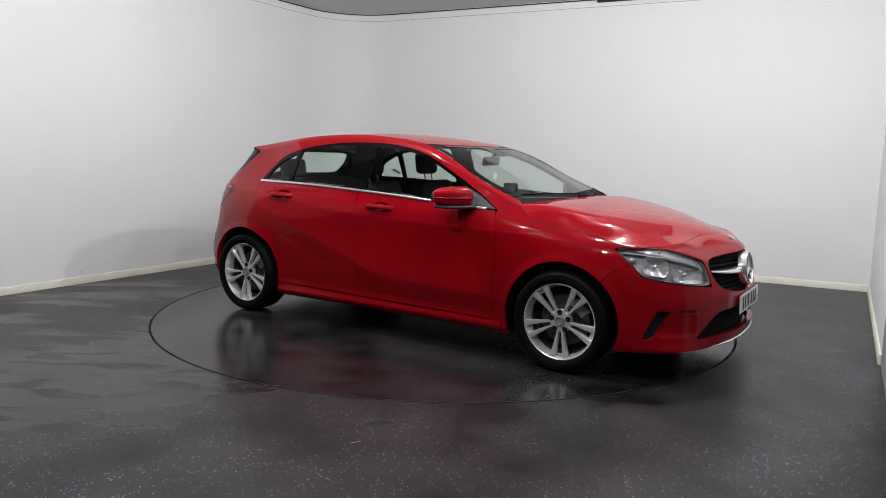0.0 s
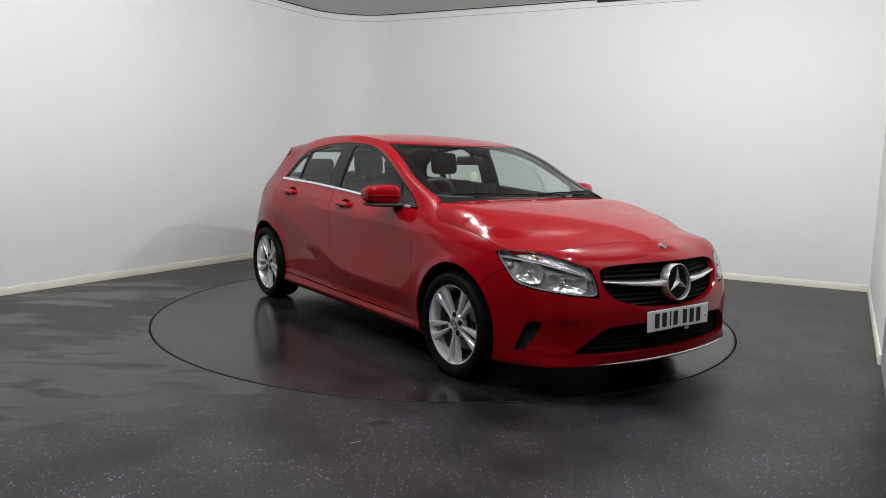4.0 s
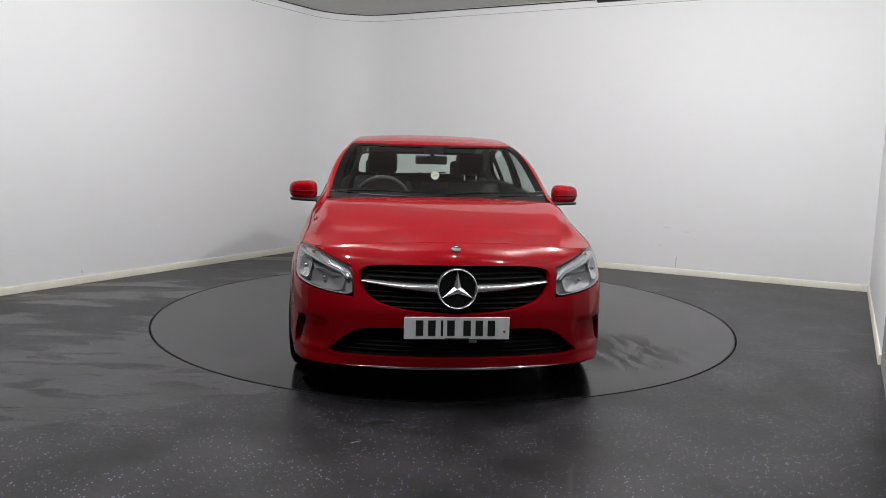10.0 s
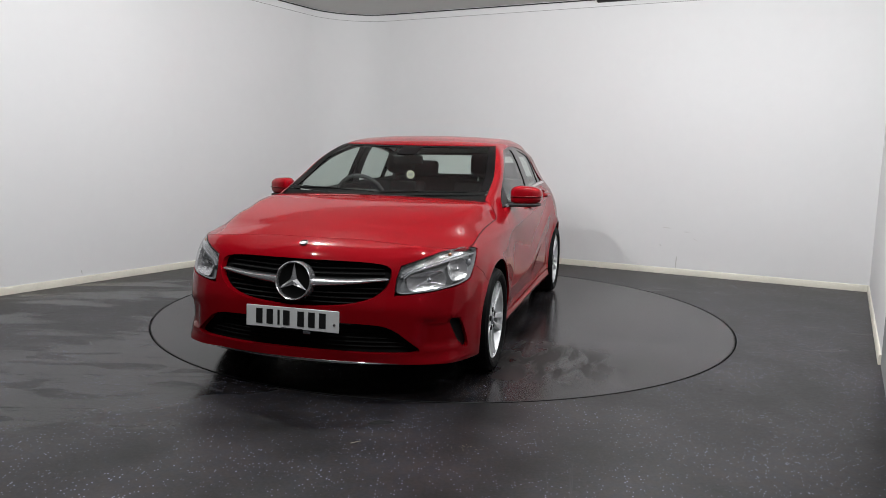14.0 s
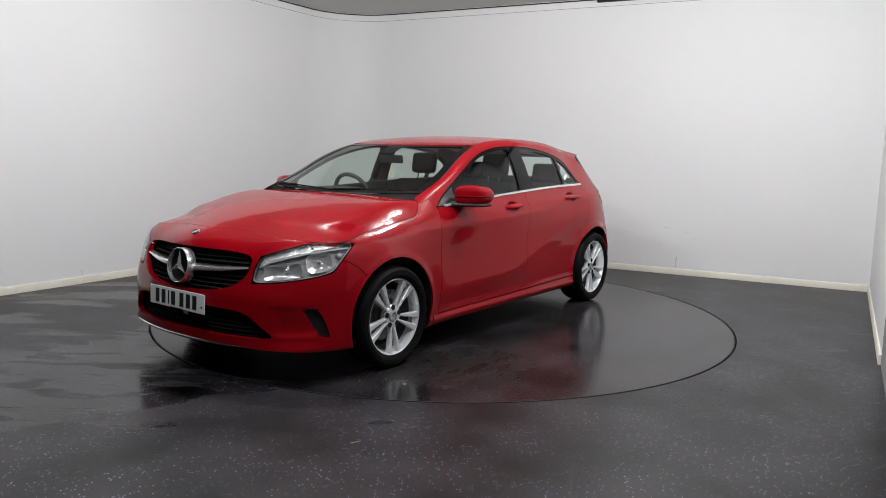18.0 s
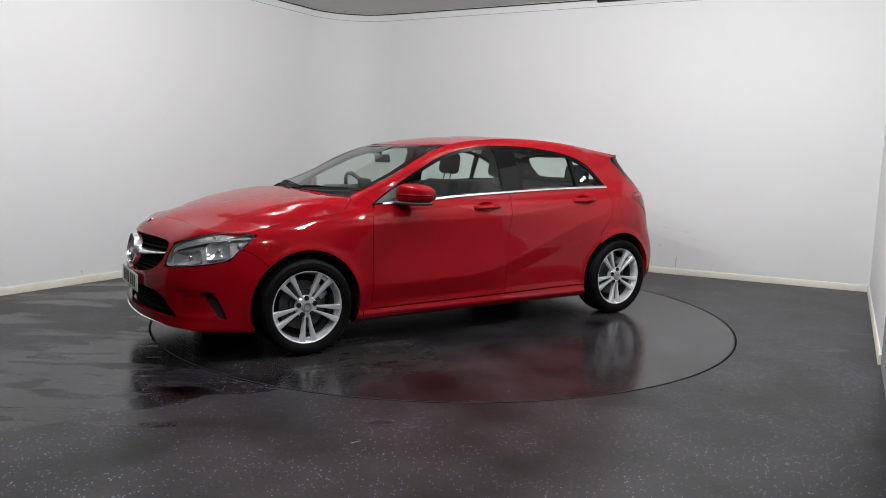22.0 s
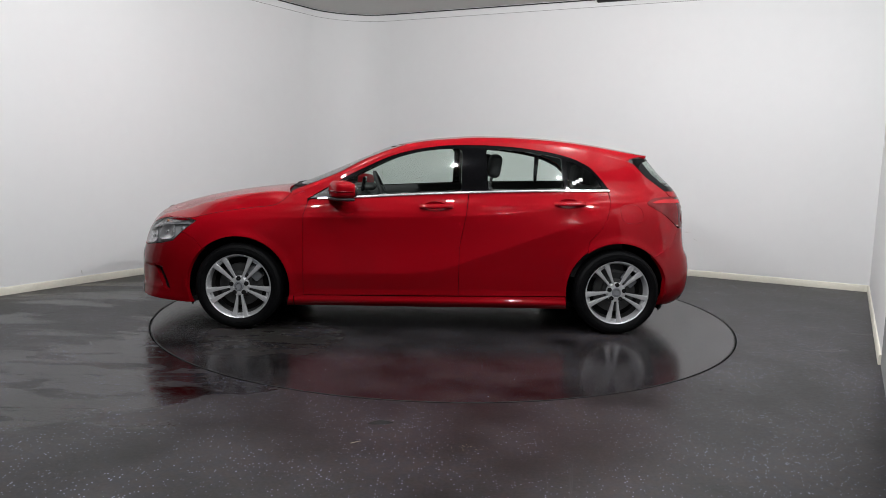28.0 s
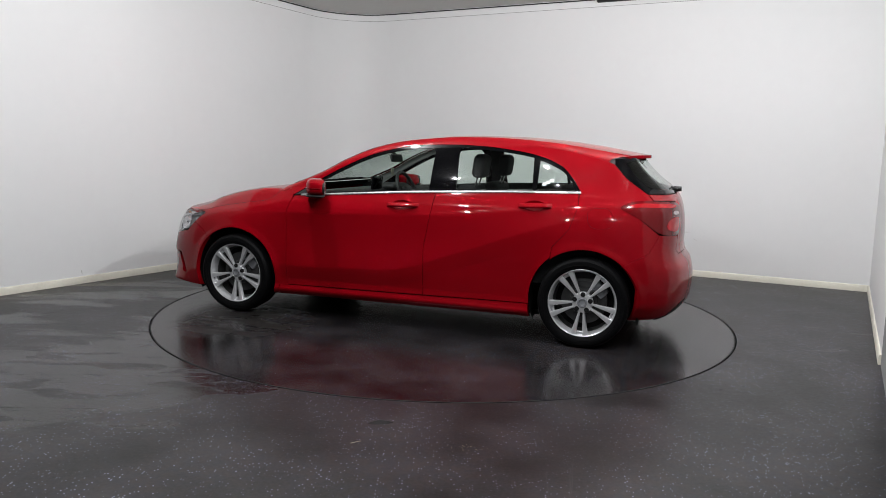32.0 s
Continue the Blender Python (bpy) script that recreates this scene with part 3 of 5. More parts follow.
def skin(t, z, inward=0.0):
    """The body's skin at plan parameter t (negative: the right side) and height z."""
    t, z = np.broadcast_arrays(np.asarray(t, float), np.asarray(z, float))
    flip = np.where(np.abs(t) > T_END, -1.0, 1.0)
    a = np.where(np.abs(t) > T_END, 2 * T_END - np.abs(t), np.abs(t))
    bx, by = plan_x(a), plan_y(a)
    sx = np.clip(bx, -1.15, 1.25) - bx
    ln = np.hypot(sx, by)
    dx, dy = sx / ln, -by / ln
    D = np.array([f(z) for f in ST_F])
    k = len(ST_T)
    i = np.clip(np.searchsorted(ST_T, a) - 1, 0, k - 2)
    h = ST_T[i + 1] - ST_T[i]
    q = np.clip((a - ST_T[i]) / h, 0, 1)
    j = np.arange(a.size).reshape(a.shape)
    Df = D.reshape(k, -1)

    def row(n):
        return Df[n.ravel(), j.ravel()].reshape(a.shape)
    lo, hi = np.clip(i - 1, 0, k - 1), np.clip(i + 2, 0, k - 1)
    m0 = np.where(i == 0, 0.0, (row(i + 1) - row(lo)) / (ST_T[i + 1] - ST_T[lo]))
    m1 = np.where(i == k - 2, 0.0, (row(hi) - row(i)) / (ST_T[hi] - ST_T[i] + 1e-9))
    d = ((2 * q**3 - 3 * q**2 + 1) * row(i) + (q**3 - 2 * q**2 + q) * h * m0 + (3 * q**2 - 2 * q**3) * row(i + 1) + (q**3 - q**2) * h * m1)
    # creases
    zl, zu = low_crease(bx), high_crease(bx)
    side = np.clip((bx + 1.32) / 0.35, 0, 1) * np.clip((1.02 - bx) / 0.35, 0, 1)
    side = side * side * (3 - 2 * side)
    mid = np.clip((z - zl) / np.maximum(zu - zl, 0.05), 0, 1)
    d = d + side * 0.013 * np.clip((zu - zl) / 0.36, 0, 1) * np.sin(np.pi * mid) + side * 0.07 * np.clip(zl - z, 0, 0.12) * np.clip((z - 0.24) / 0.06, 0, 1)
    shoulder = np.clip((bx + 1.75) / 0.3, 0, 1) * np.clip((1.55 - bx) / 0.4, 0, 1)
    d = d + shoulder * 0.0045 * (0.5 + 0.5 * np.tanh((z - zu) / 0.010)) * np.exp(-np.clip(z - zu, 0, 1) / 0.06)
    # rolled lips of the wheel arches
    for cx, cz in ARCHES:
        rr = np.hypot(bx - cx, z - cz)
        d = d - 0.010 * np.exp(-((rr - ARCH_R) / 0.035)**2) * np.clip((z - 0.2) / 0.1, 0, 1)
    # hollow in the bumper beside the lower intake
    def step_up(v, lo, hi):
        q_ = np.clip((v - lo) / (hi - lo), 0, 1)
        return q_ * q_ * (3 - 2 * q_)
    d = d + 0.014 * step_up(a, 0.62, 0.70) * (1 - step_up(a, 0.875, 0.895)) * step_up(z, 0.268, 0.32) * (1 - step_up(z, 0.418 + 0.02 * (0.8 - a), 0.436 + 0.02 * (0.8 - a)))
    d = d + inward
    return np.stack([bx + dx * d, np.sign(np.where(t == 0, 1, t)) * flip * (by + dy * d), z], -1)


def skin_normal(t, z, inward=0.0, e=0.003):
    p = (skin(t + e, z, inward) - skin(t - e, z, inward))
    q = (skin(t, z + e, inward) - skin(t, z - e, inward))
    n = np.cross(p, q)
    n /= np.linalg.norm(n, axis=-1, keepdims=True) + 1e-12
    c = skin(t, z, inward)
    c[..., 0] -= np.clip(c[..., 0], -1.15, 1.25)
    c[..., 2] = 0
    s = np.sign(np.sum(n * c, -1, keepdims=True))
    return n * np.where(s == 0, 1, s)


def inside(px, py, poly):
    poly = np.asarray(poly)
    res = np.zeros(len(px), bool)
    x0, y0 = poly[:, 0], poly[:, 1]
    x1, y1 = np.roll(x0, -1), np.roll(y0, -1)
    for a, b, c, d in zip(x0, y0, x1, y1):
        if b == d:
            continue
        hit = ((b > py) != (d > py)) & (px < (c - a) * (py - b) / (d - b) + a)
        res ^= hit
    return res


def dense(poly, step=0.012):
    out = []
    for i in range(len(poly)):
        a, b = np.array(poly[i], float), np.array(poly[(i + 1) % len(poly)], float)
        n = max(1, int(math.ceil(np.linalg.norm(b - a) / step)))
        out += [a + (b - a) * k / n for k in range(n)]
    return np.array(out)


def soften(poly, n=2, q=0.25):
    """Cut the corners of a closed outline n times."""
    for _ in range(n):
        r = []
        for i in range(len(poly)):
            a, b = np.array(poly[i], float), np.array(poly[(i + 1) % len(poly)], float)
            r += [a * (1 - q) + b * q, a * q + b * (1 - q)]
        poly = r
    return poly


def grow(poly, d):
    """Move a dense outline outwards by d (negative: inwards)."""
    p = np.asarray(poly)
    area = np.sum(p[:, 0] * np.roll(p[:, 1], -1) - np.roll(p[:, 0], -1) * p[:, 1])
    e = np.roll(p, -1, 0) - np.roll(p, 1, 0)
    e /= np.linalg.norm(e, axis=1, keepdims=True) + 1e-12
    nrm = np.stack([e[:, 1], -e[:, 0]], 1) * (1 if area > 0 else -1)
    return p + nrm * d


def raw_mesh(name, V, F, mat, parent, N=None, label="", flat=False):
    me = bpy.data.meshes.new(name)
    me.from_pydata([tuple(v) for v in V], [], [tuple(int(i) for i in f) for f in F])
    me.materials.append(mat)
    me.polygons.foreach_set("use_smooth", [not flat] * len(me.polygons))
    if N is not None:
        me.normals_split_custom_set([tuple(N[v]) for v in np.array([lo.vertex_index for lo in me.loops])])
    me.update()
    ob = new(name, me)
    ob.parent = parent
    if label:
        ob["label"] = label
    return ob


def panel(name, outline, mat, parent, holes=(), side=1, inward=0.0, gap=0.0009, lip=0.012, step=0.024, label=""):
    """A sheet of the skin inside an outline of (t, z), less its holes, with turned-in edges."""
    loops = [grow(dense(outline), -gap)] + [grow(dense(h), gap) for h in holes]
    pts, cons = [], []
    for lp in loops:
        b = len(pts)
        pts += [tuple(p) for p in lp]
        cons += [(b + i, b + (i + 1) % len(lp)) for i in range(len(lp))]
    allb = np.array(pts)
    lo, hi = loops[0].min(0), loops[0].max(0)
    gx, gz = np.meshgrid(np.arange(lo[0] + step / 2, hi[0], step), np.arange(lo[1] + step / 2, hi[1], step))
    gx, gz = gx.ravel(), gz.ravel()
    ok = inside(gx, gz, loops[0])
    for h in loops[1:]:
        ok &= ~inside(gx, gz, h)
    gx, gz = gx[ok], gz[ok]
    if len(gx):
        dmin = np.full(len(gx), 9.0)
        for k in range(0, len(allb), 400):
            c = allb[k:k + 400]
            dmin = np.minimum(dmin, np.min(np.hypot(gx[:, None] - c[None, :, 0], gz[:, None] - c[None, :, 1]), 1))
        keep = dmin > 0.008
        pts += list(zip(gx[keep], gz[keep]))
    vo, _, fo, *_ = geometry.delaunay_2d_cdt([Vector(p) for p in pts], cons, [], 0, 1e-6)
    P = np.array([(v.x, v.y) for v in vo])
    F = np.array([f for f in fo if len(f) == 3])
    c = P[F].mean(1)
    ok = inside(c[:, 0], c[:, 1], loops[0])
    for h in loops[1:]:
        ok &= ~inside(c[:, 0], c[:, 1], h)
    F = F[ok]
    t, z = P[:, 0] * side, P[:, 1]
    V, N = skin(t, z, inward), skin_normal(t, z, inward)
    fn = np.cross(V[F[:, 1]] - V[F[:, 0]], V[F[:, 2]] - V[F[:, 0]])
    bad = np.sum(fn * N[F[:, 0]], 1) < 0
    F[bad] = F[bad][:, ::-1]
    V, N, F = list(V), list(N), [list(f) for f in F]
    if lip:
        for lp in loops:
            b = len(V)
            tt, zz = lp[:, 0] * side, lp[:, 1]
            o, i2 = skin(tt, zz, inward), skin(tt, zz, inward + lip)
            e = np.roll(o, -1, 0) - np.roll(o, 1, 0)
            nn = np.cross(e, i2 - o)
            nn /= np.linalg.norm(nn, axis=1, keepdims=True) + 1e-12
            n = len(lp)
            V += list(o) + list(i2)
            N += list(nn) + list(nn)
            for k in range(n):
                F.append([b + k, b + (k + 1) % n, b + n + (k + 1) % n, b + n + k])
    return raw_mesh(name, V, F, mat, parent, N, label)


def grid_mesh(name, P, mat, parent, label="", skirt=0.0, drop=(0, 0, -1), thick=0.0, ref=None):
    """A sheet from an array of rows of points; skirt turns the rim down, thick closes it below."""
    n, m, _ = P.shape
    V = list(P.reshape(-1, 3))
    F = [[i * m + j, i * m + j + 1, (i + 1) * m + j + 1, (i + 1) * m + j] for i in range(n - 1) for j in range(m - 1)]
    du, dv = np.gradient(P, axis=0), np.gradient(P, axis=1)
    N = np.cross(du, dv)
    N /= np.linalg.norm(N, axis=-1, keepdims=True) + 1e-12
    away = P - (np.array(ref) if ref is not None else np.stack([np.clip(P[..., 0], -1.15, 1.25), P[..., 1] * 0, P[..., 2] * 0 + 0.6], -1))
    if np.sum(np.sum(N * away, -1)) < 0:
        N = -N
    f0 = F[min(n // 2, n - 2) * (m - 1) + min(m // 2, m - 2)]
    F = [f[::-1] for f in F] if np.dot(np.cross(V[f0[1]] - V[f0[0]], V[f0[2]] - V[f0[0]]), N[min(n // 2, n - 2), min(m // 2, m - 2)]) < 0 else F
    Nl = list(N.reshape(-1, 3))
    if skirt:
        rim = [(0, j) for j in range(m)] + [(i, m - 1) for i in range(1, n)] + [(n - 1, j) for j in range(m - 2, -1, -1)] + [(i, 0) for i in range(n - 2, 0, -1)]
        b = len(V)
        o = np.array([P[i, j] for i, j in rim])
        o2 = o + np.array(drop) * skirt
        cen = P.reshape(-1, 3).mean(0)
        nn = o - cen
        nn[:, 2] = 0
        nn /= np.linalg.norm(nn, axis=1, keepdims=True) + 1e-12
        V += list(o) + list(o2)
        Nl += list(nn) + list(nn)
        k = len(rim)
        S = [[b + i, b + (i + 1) % k, b + k + (i + 1) % k, b + k + i] for i in range(k)]
        ok = sum(float(np.dot(np.cross(V[f[1]] - V[f[0]], V[f[3]] - V[f[0]]), nn[f[0] - b])) for f in S)
        F += S if ok > 0 else [f[::-1] for f in S]
        if thick:
            b = len(V)
            V += list((P + np.array(drop) * skirt).reshape(-1, 3))
            Nl += list(-N.reshape(-1, 3))
            F += [[b + i * m + j, b + (i + 1) * m + j, b + (i + 1) * m + j + 1, b + i * m + j + 1] for i in range(n - 1) for j in range(m - 1)]
    return raw_mesh(name, V, F, mat, parent, np.array(Nl), label)


def patch(centre, edge, front, rear, nu=20, nv=36, power=2.3, v0=0.0, v1=1.0):
    """Half a symmetric sheet between a centre line and an edge (functions of v) with given front and rear borders (functions of u); returns both halves."""
    us, vs = np.linspace(0, 1, nu), np.linspace(v0, v1, nv)

    def basic(v):
        c, e = np.array(centre(v)), np.array(edge(v))
        ph = us**power
        return np.stack([c[0] + (e[0] - c[0]) * ph, e[1] * us, c[2] + (e[2] - c[2]) * ph], -1)
    fr = np.array([front(u) for u in us]) - basic(0.0)
    re = np.array([rear(u) for u in us]) - basic(1.0)
    rows = [basic(v) + (1 - v) * fr + v * re for v in vs]
    H = np.array(rows)
    L = H[:, ::-1] * np.array([1, -1, 1])
    return np.concatenate([L, H[:, 1:]], 1)

# ---- the car: its parts ----
car = tagged(new("car"), "glossy red five-door hatchback with silver alloy wheels on the turntable", "car")
TOP_Z = pchip([(0.0, 0.823), (0.3, 0.817), (0.55, 0.804), (0.70, 0.794), (0.85, 0.783), (tx(1.79), 0.774)])


def arch_pts(cx, a0, a1, n=28, r=ARCH_R):
    out = []
    for i in range(n + 1):
        a = radians(a0 + (a1 - a0) * i / n)
        out.append((tx(cx + r * math.cos(a)), 0.307 + r * math.sin(a)))
    return out


def along(f, x0, x1, n=24, off=0.0):
    return [(tx(x0 + (x1 - x0) * i / n), float(f(x0 + (x1 - x0) * i / n)) + off) for i in range(n + 1)]


def both(half):
    """A half outline from the middle outwards and back to the middle, mirrored into a whole one."""
    return half + [(-t, z) for t, z in half[::-1] if t > 1e-6]


HANDLES = ((-0.030, 0.898), (-0.990, 0.934))


def cup(x, z, a=0.078, b=0.034, n=28):
    return [(tx(x) + a * math.cos(2 * math.pi * k / n), z + b * math.sin(2 * math.pi * k / n)) for k in range(n)]


HEADLAMP = soften([(1.125, 0.763), (1.04, 0.779), (0.97, 0.784), (0.83, 0.771), (0.70, 0.740), (0.572, 0.700), (0.545, 0.640), (0.530, 0.562),
                   (0.68, 0.575), (0.86, 0.598), (0.975, 0.622), (1.03, 0.680)], 2, 0.2)
GRILLE = [(0.0, 0.727), (0.30, 0.721), (0.44, 0.713), (0.500, 0.703), (0.522, 0.684), (0.514, 0.632), (0.48, 0.580), (0.42, 0.540), (0.30, 0.510), (0.15, 0.496), (0.0, 0.491)]
INTAKE = [(0.0, 0.418), (0.30, 0.418), (0.46, 0.410), (0.525, 0.385), (0.605, 0.318), (0.650, 0.282), (0.62, 0.268), (0.49, 0.267), (0.0, 0.270)]
SLIT = soften([(0.800, 0.440), (0.892, 0.428), (0.966, 0.260), (0.893, 0.278)], 2, 0.2)

# front bumper with the nose above the grille
half = ([(0.0, 0.205), (0.25, 0.206), (0.53, 0.212), (0.72, 0.208), (0.95, 0.192), (tx(1.72), 0.184)] + arch_pts(1.3495, -20, 47.4)
        + [(1.143, 0.6345), (1.067, 0.674)] + [(1.034, 0.679)] + [(0.975, 0.618), (0.86, 0.594), (0.68, 0.571), (0.526, 0.557), (0.540, 0.642), (0.568, 0.704)]
        + [(0.70, 0.744), (0.80, 0.768), (0.87, 0.7775)] + [(t, float(TOP_Z(t))) for t in (0.80, 0.70, 0.60, 0.50, 0.40, 0.30, 0.20, 0.10, 0.0)])
bumper = panel("front_bumper", both(half), M_RED, car,
               holes=[soften(both(GRILLE), 1, 0.2), soften(both(INTAKE), 1, 0.2), SLIT, [(-t, z) for t, z in SLIT]], lip=0.03)

# hood
def hood_front(u):
    yc = skin(tx(1.79), 0.774)[1]
    ts = np.linspace(0, tx(1.79), 200)
    P = skin(ts, TOP_Z(ts))
    y = u * yc
    return [np.interp(y, P[:, 1], P[:, k]) for k in range(3)]


def seam(x):
    """How far the bonnet's side edge lies below the wing's crest."""
    q = np.clip((x - 1.0) / 0.12, 0, 1) * np.clip((1.79 - x) / 0.10, 0, 1)
    return 0.011 * float(q)


def hood_edge(v):
    x = 1.79 + (0.995 - 1.79) * v
    return skin(tx(x), float(rail_z(x)) - seam(x))


hood_c = pchip([(1.085, 0.994), (1.25, 0.981), (1.38, 0.966), (1.60, 0.932), (1.82, 0.884), (1.93, 0.854), (float(hood_front(0)[0]), float(hood_front(0)[2]))])


def hood_centre(v):
    x = hood_front(0)[0] + (1.085 - hood_front(0)[0]) * v
    return [x, 0.0, float(hood_c(x))]


def hood_rear(u):
    e = hood_edge(1.0)
    return [1.085 + (e[0] - 1.085) * u**2.2, e[1] * u, 0.994 + (e[2] - 0.994) * u**2.6]


# a firm crease runs back on each side; below it the bonnet turns down to its joint with the wing
cf = hood_front(0.64)
crease_y = pchip([(cf[0], cf[1]), (1.80, 0.500), (1.70, 0.552), (1.60, 0.608), (1.50, 0.655), (1.40, 0.688), (1.30, 0.710), (1.15, 0.720), (1.0, 0.712)])
crease_z = pchip([(cf[0], cf[2]), (1.80, 0.836), (1.70, 0.867), (1.60, 0.893), (1.50, 0.916), (1.40, 0.936), (1.30, 0.954), (1.15, 0.975), (1.0, 0.988)])


def hood_crease(v):
    x = cf[0] + (1.0 - cf[0]) * v
    return [x, float(crease_y(x)), float(crease_z(x))]


def hood_half(nv=64, n_in=36, n_out=14):
    """The bonnet's left half: an arched top out to the crease, then a side that falls to the joint."""
    rows = []
    for v in np.linspace(0, 1, nv):
        c, k, e = (np.array(f(v), float) for f in (hood_centre, hood_crease, hood_edge))
        row = []
        for q in np.linspace(0, 1, n_in):
            p = q**2.2
            row.append([c[0] + (k[0] - c[0]) * p, k[1] * q, c[2] + (k[2] - c[2]) * p])
        for q in np.linspace(0, 1, n_out)[1:]:
            out = (0.006 + 0.022 * math.exp(-((k[0] - 1.64) / 0.16)**2)) * math.sin(math.pi * q)
            row.append(k + (e - k) * q + np.array([0, out * 0.45, out * 0.9]))
        rows.append(row)
    G = np.array(rows)
    for _ in range(6):
        G[:, n_in - 5:n_in + 4] = 0.25 * G[:, n_in - 6:n_in + 3] + 0.5 * G[:, n_in - 5:n_in + 4] + 0.25 * G[:, n_in - 4:n_in + 5]
    y0, y1 = hood_front(1)[1], hood_rear(1)[1]
    fr = np.array([hood_front(min(1.0, p[1] / y0)) for p in G[0]]) - G[0]
    re = np.array([hood_rear(min(1.0, p[1] / y1)) for p in G[-1]]) - G[-1]
    vv = np.linspace(0, 1, nv)[:, None, None]
    return G + fr * np.clip(1 - vv / 0.35, 0, 1)**2 + re * np.clip((vv - 0.75) / 0.25, 0, 1)**2


H = hood_half()
H = np.concatenate([H[:, ::-1] * np.array([1, -1, 1]), H[:, 1:]], 1)
shr = H.copy()
mid = np.array([1.5, 0, 0])
for axis_n, g in ((0, 0.003), (1, 0.003)):
    c0 = H[..., axis_n] - mid[axis_n]
    shr[..., axis_n] -= np.sign(c0) * g * (np.abs(c0) > 0.3)
grid_mesh("hood", shr, M_RED, car, skirt=0.016, label="smooth red bonnet with a crease along each side")

# windscreen, roof, spoiler
def rail_in(x):
    z = float(rail_z(x))
    p = skin(tx(x), z)
    k = np.clip((1.0 - x) / 0.5, 0, 1)
    return np.array([x, p[1] - 0.030 - 0.012 * k, z + 0.010 + 0.004 * k])


WS_B, WS_T = 0.915, 0.185
HEAD_X = 0.295
roof_c = pchip([(1.075, 0.999), (0.90, 1.066), (0.70, 1.153), (0.50, 1.240), (0.295, 1.322), (0.15, 1.358), (-0.10, 1.395), (-0.40, 1.414), (-0.70, 1.412),
                (-1.0, 1.395), (-1.30, 1.360), (-1.55, 1.316), (-1.69, 1.288)])


def ws_centre(v):
    x = 1.075 + (HEAD_X - 1.075) * v
    return [x, 0.0, float(roof_c(x))]


def ws_edge(v):
    return rail_in(WS_B + (WS_T - WS_B) * v)


def ws_front(u):
    e = ws_edge(0.0)
    return [1.075 + (e[0] - 1.075) * u**2.2, e[1] * u, 0.999 + (e[2] - 0.999) * u**2.2]


def header(u):
    e = ws_edge(1.0)
    return [HEAD_X + (e[0] - HEAD_X) * u**2.2, e[1] * u, float(roof_c(HEAD_X)) + (e[2] - float(roof_c(HEAD_X))) * u**2.2]


W = patch(ws_centre, ws_edge, ws_front, header, 20, 26, 2.2)
wsf = grid_mesh("windscreen", W, M_WINDOW, car, label="greenish windscreen with a dark border")
wsf.visible_shadow = False


def band(name, P, i0, i1, j0, j1, mat, lift, parent):
    sub = P[i0:i1, j0:j1].copy()
    sub[..., 2] += lift
    sub[..., 0] += lift * 0.4
    return grid_mesh(name, sub, mat, parent)


def fine(P, k=4):
    """Resample a grid k times finer."""
    def up(A, axis):
        n = A.shape[axis]
        q = np.linspace(0, n - 1, (n - 1) * k + 1)
        i = np.clip(q.astype(int), 0, n - 2)
        f = (q - i).reshape([-1 if a == axis else 1 for a in range(3)])
        return np.take(A, i, axis) * (1 - f) + np.take(A, i + 1, axis) * f
    return up(up(P, 0), 1)


WF = fine(W, 4)
nw, mw = WF.shape[:2]
band("windscreen_border", WF, 0, 6, 0, mw, M_MATTE, 0.003, car)
band("windscreen_border", WF, nw - 5, nw, 0, mw, M_GLASSBLACK, 0.003, car)
band("windscreen_border", WF, 6, nw - 4, 0, 7, M_GLASSBLACK, 0.003, car)
band("windscreen_border", WF, 6, nw - 4, mw - 7, mw, M_GLASSBLACK, 0.003, car)
band("sensor_cover", WF, nw - 22, nw - 4, mw // 2 - 9, mw // 2 + 10, M_GLASSBLACK, 0.004, car)


def roof_centre(v):
    x = HEAD_X + (-1.69 - HEAD_X) * v
    return [x, 0.0, float(roof_c(x))]


def roof_edge(v):
    return rail_in(WS_T + (-1.585 - WS_T) * v)


def roof_rear(u):
    e = roof_edge(1.0)
    return [-1.69 + (e[0] + 1.69) * u**2.5, e[1] * u, 1.288 + (e[2] - 1.288) * u**2.2]


R = patch(roof_centre, roof_edge, header, roof_rear, 22, 61, 2.2)
CUT = 51
grid_mesh("roof", R[1:CUT], M_RED, car, label="red roof", skirt=0.012)
grid_mesh("roof_front_edge", R[:2] + np.array([0, 0, -0.006]), M_GLASSBLACK, car)
SP = R[CUT - 1:].copy()
SP[:, :, 2] += np.linspace(0, 1, SP.shape[0])[:, None]**2 * 0.006
grid_mesh("spoiler", SP, M_RED, car, skirt=0.022, thick=1, label="red roof spoiler over the rear window")
lin = R[2:CUT + 6].copy()
lin[..., 2] -= 0.035
lin[..., 1] *= 0.97
grid_mesh("headliner", lin, M_LINER, car)

# cant rails: the rounded edge between roof and flank
xs = np.concatenate([np.linspace(0.995, 0.2, 34), np.linspace(0.17, -1.585, 50)])
for sd in (1, -1):
    rows = []
    for x in xs:
        z = float(rail_z(x))
        a, c, b = skin(tx(x), z - RAIL_DROP), skin(tx(x), z + 0.004), rail_in(x)
        c = c.copy()
        c[1] = c[1] - 0.002
        q = np.linspace(0, 1, 8)[:, None]
        cur = (1 - q)**2 * a + 2 * q * (1 - q) * c + q**2 * b
        rows.append(cur * np.array([1, sd, 1]))
    grid_mesh("roof_rail", np.array(rows), M_RED, car)
    inn = np.array(rows)[2:]
    inn = inn * np.array([1, 0.972, 1]) + np.array([0, 0, -0.012])
    grid_mesh("rail_lining", inn, M_PILLAR, car)

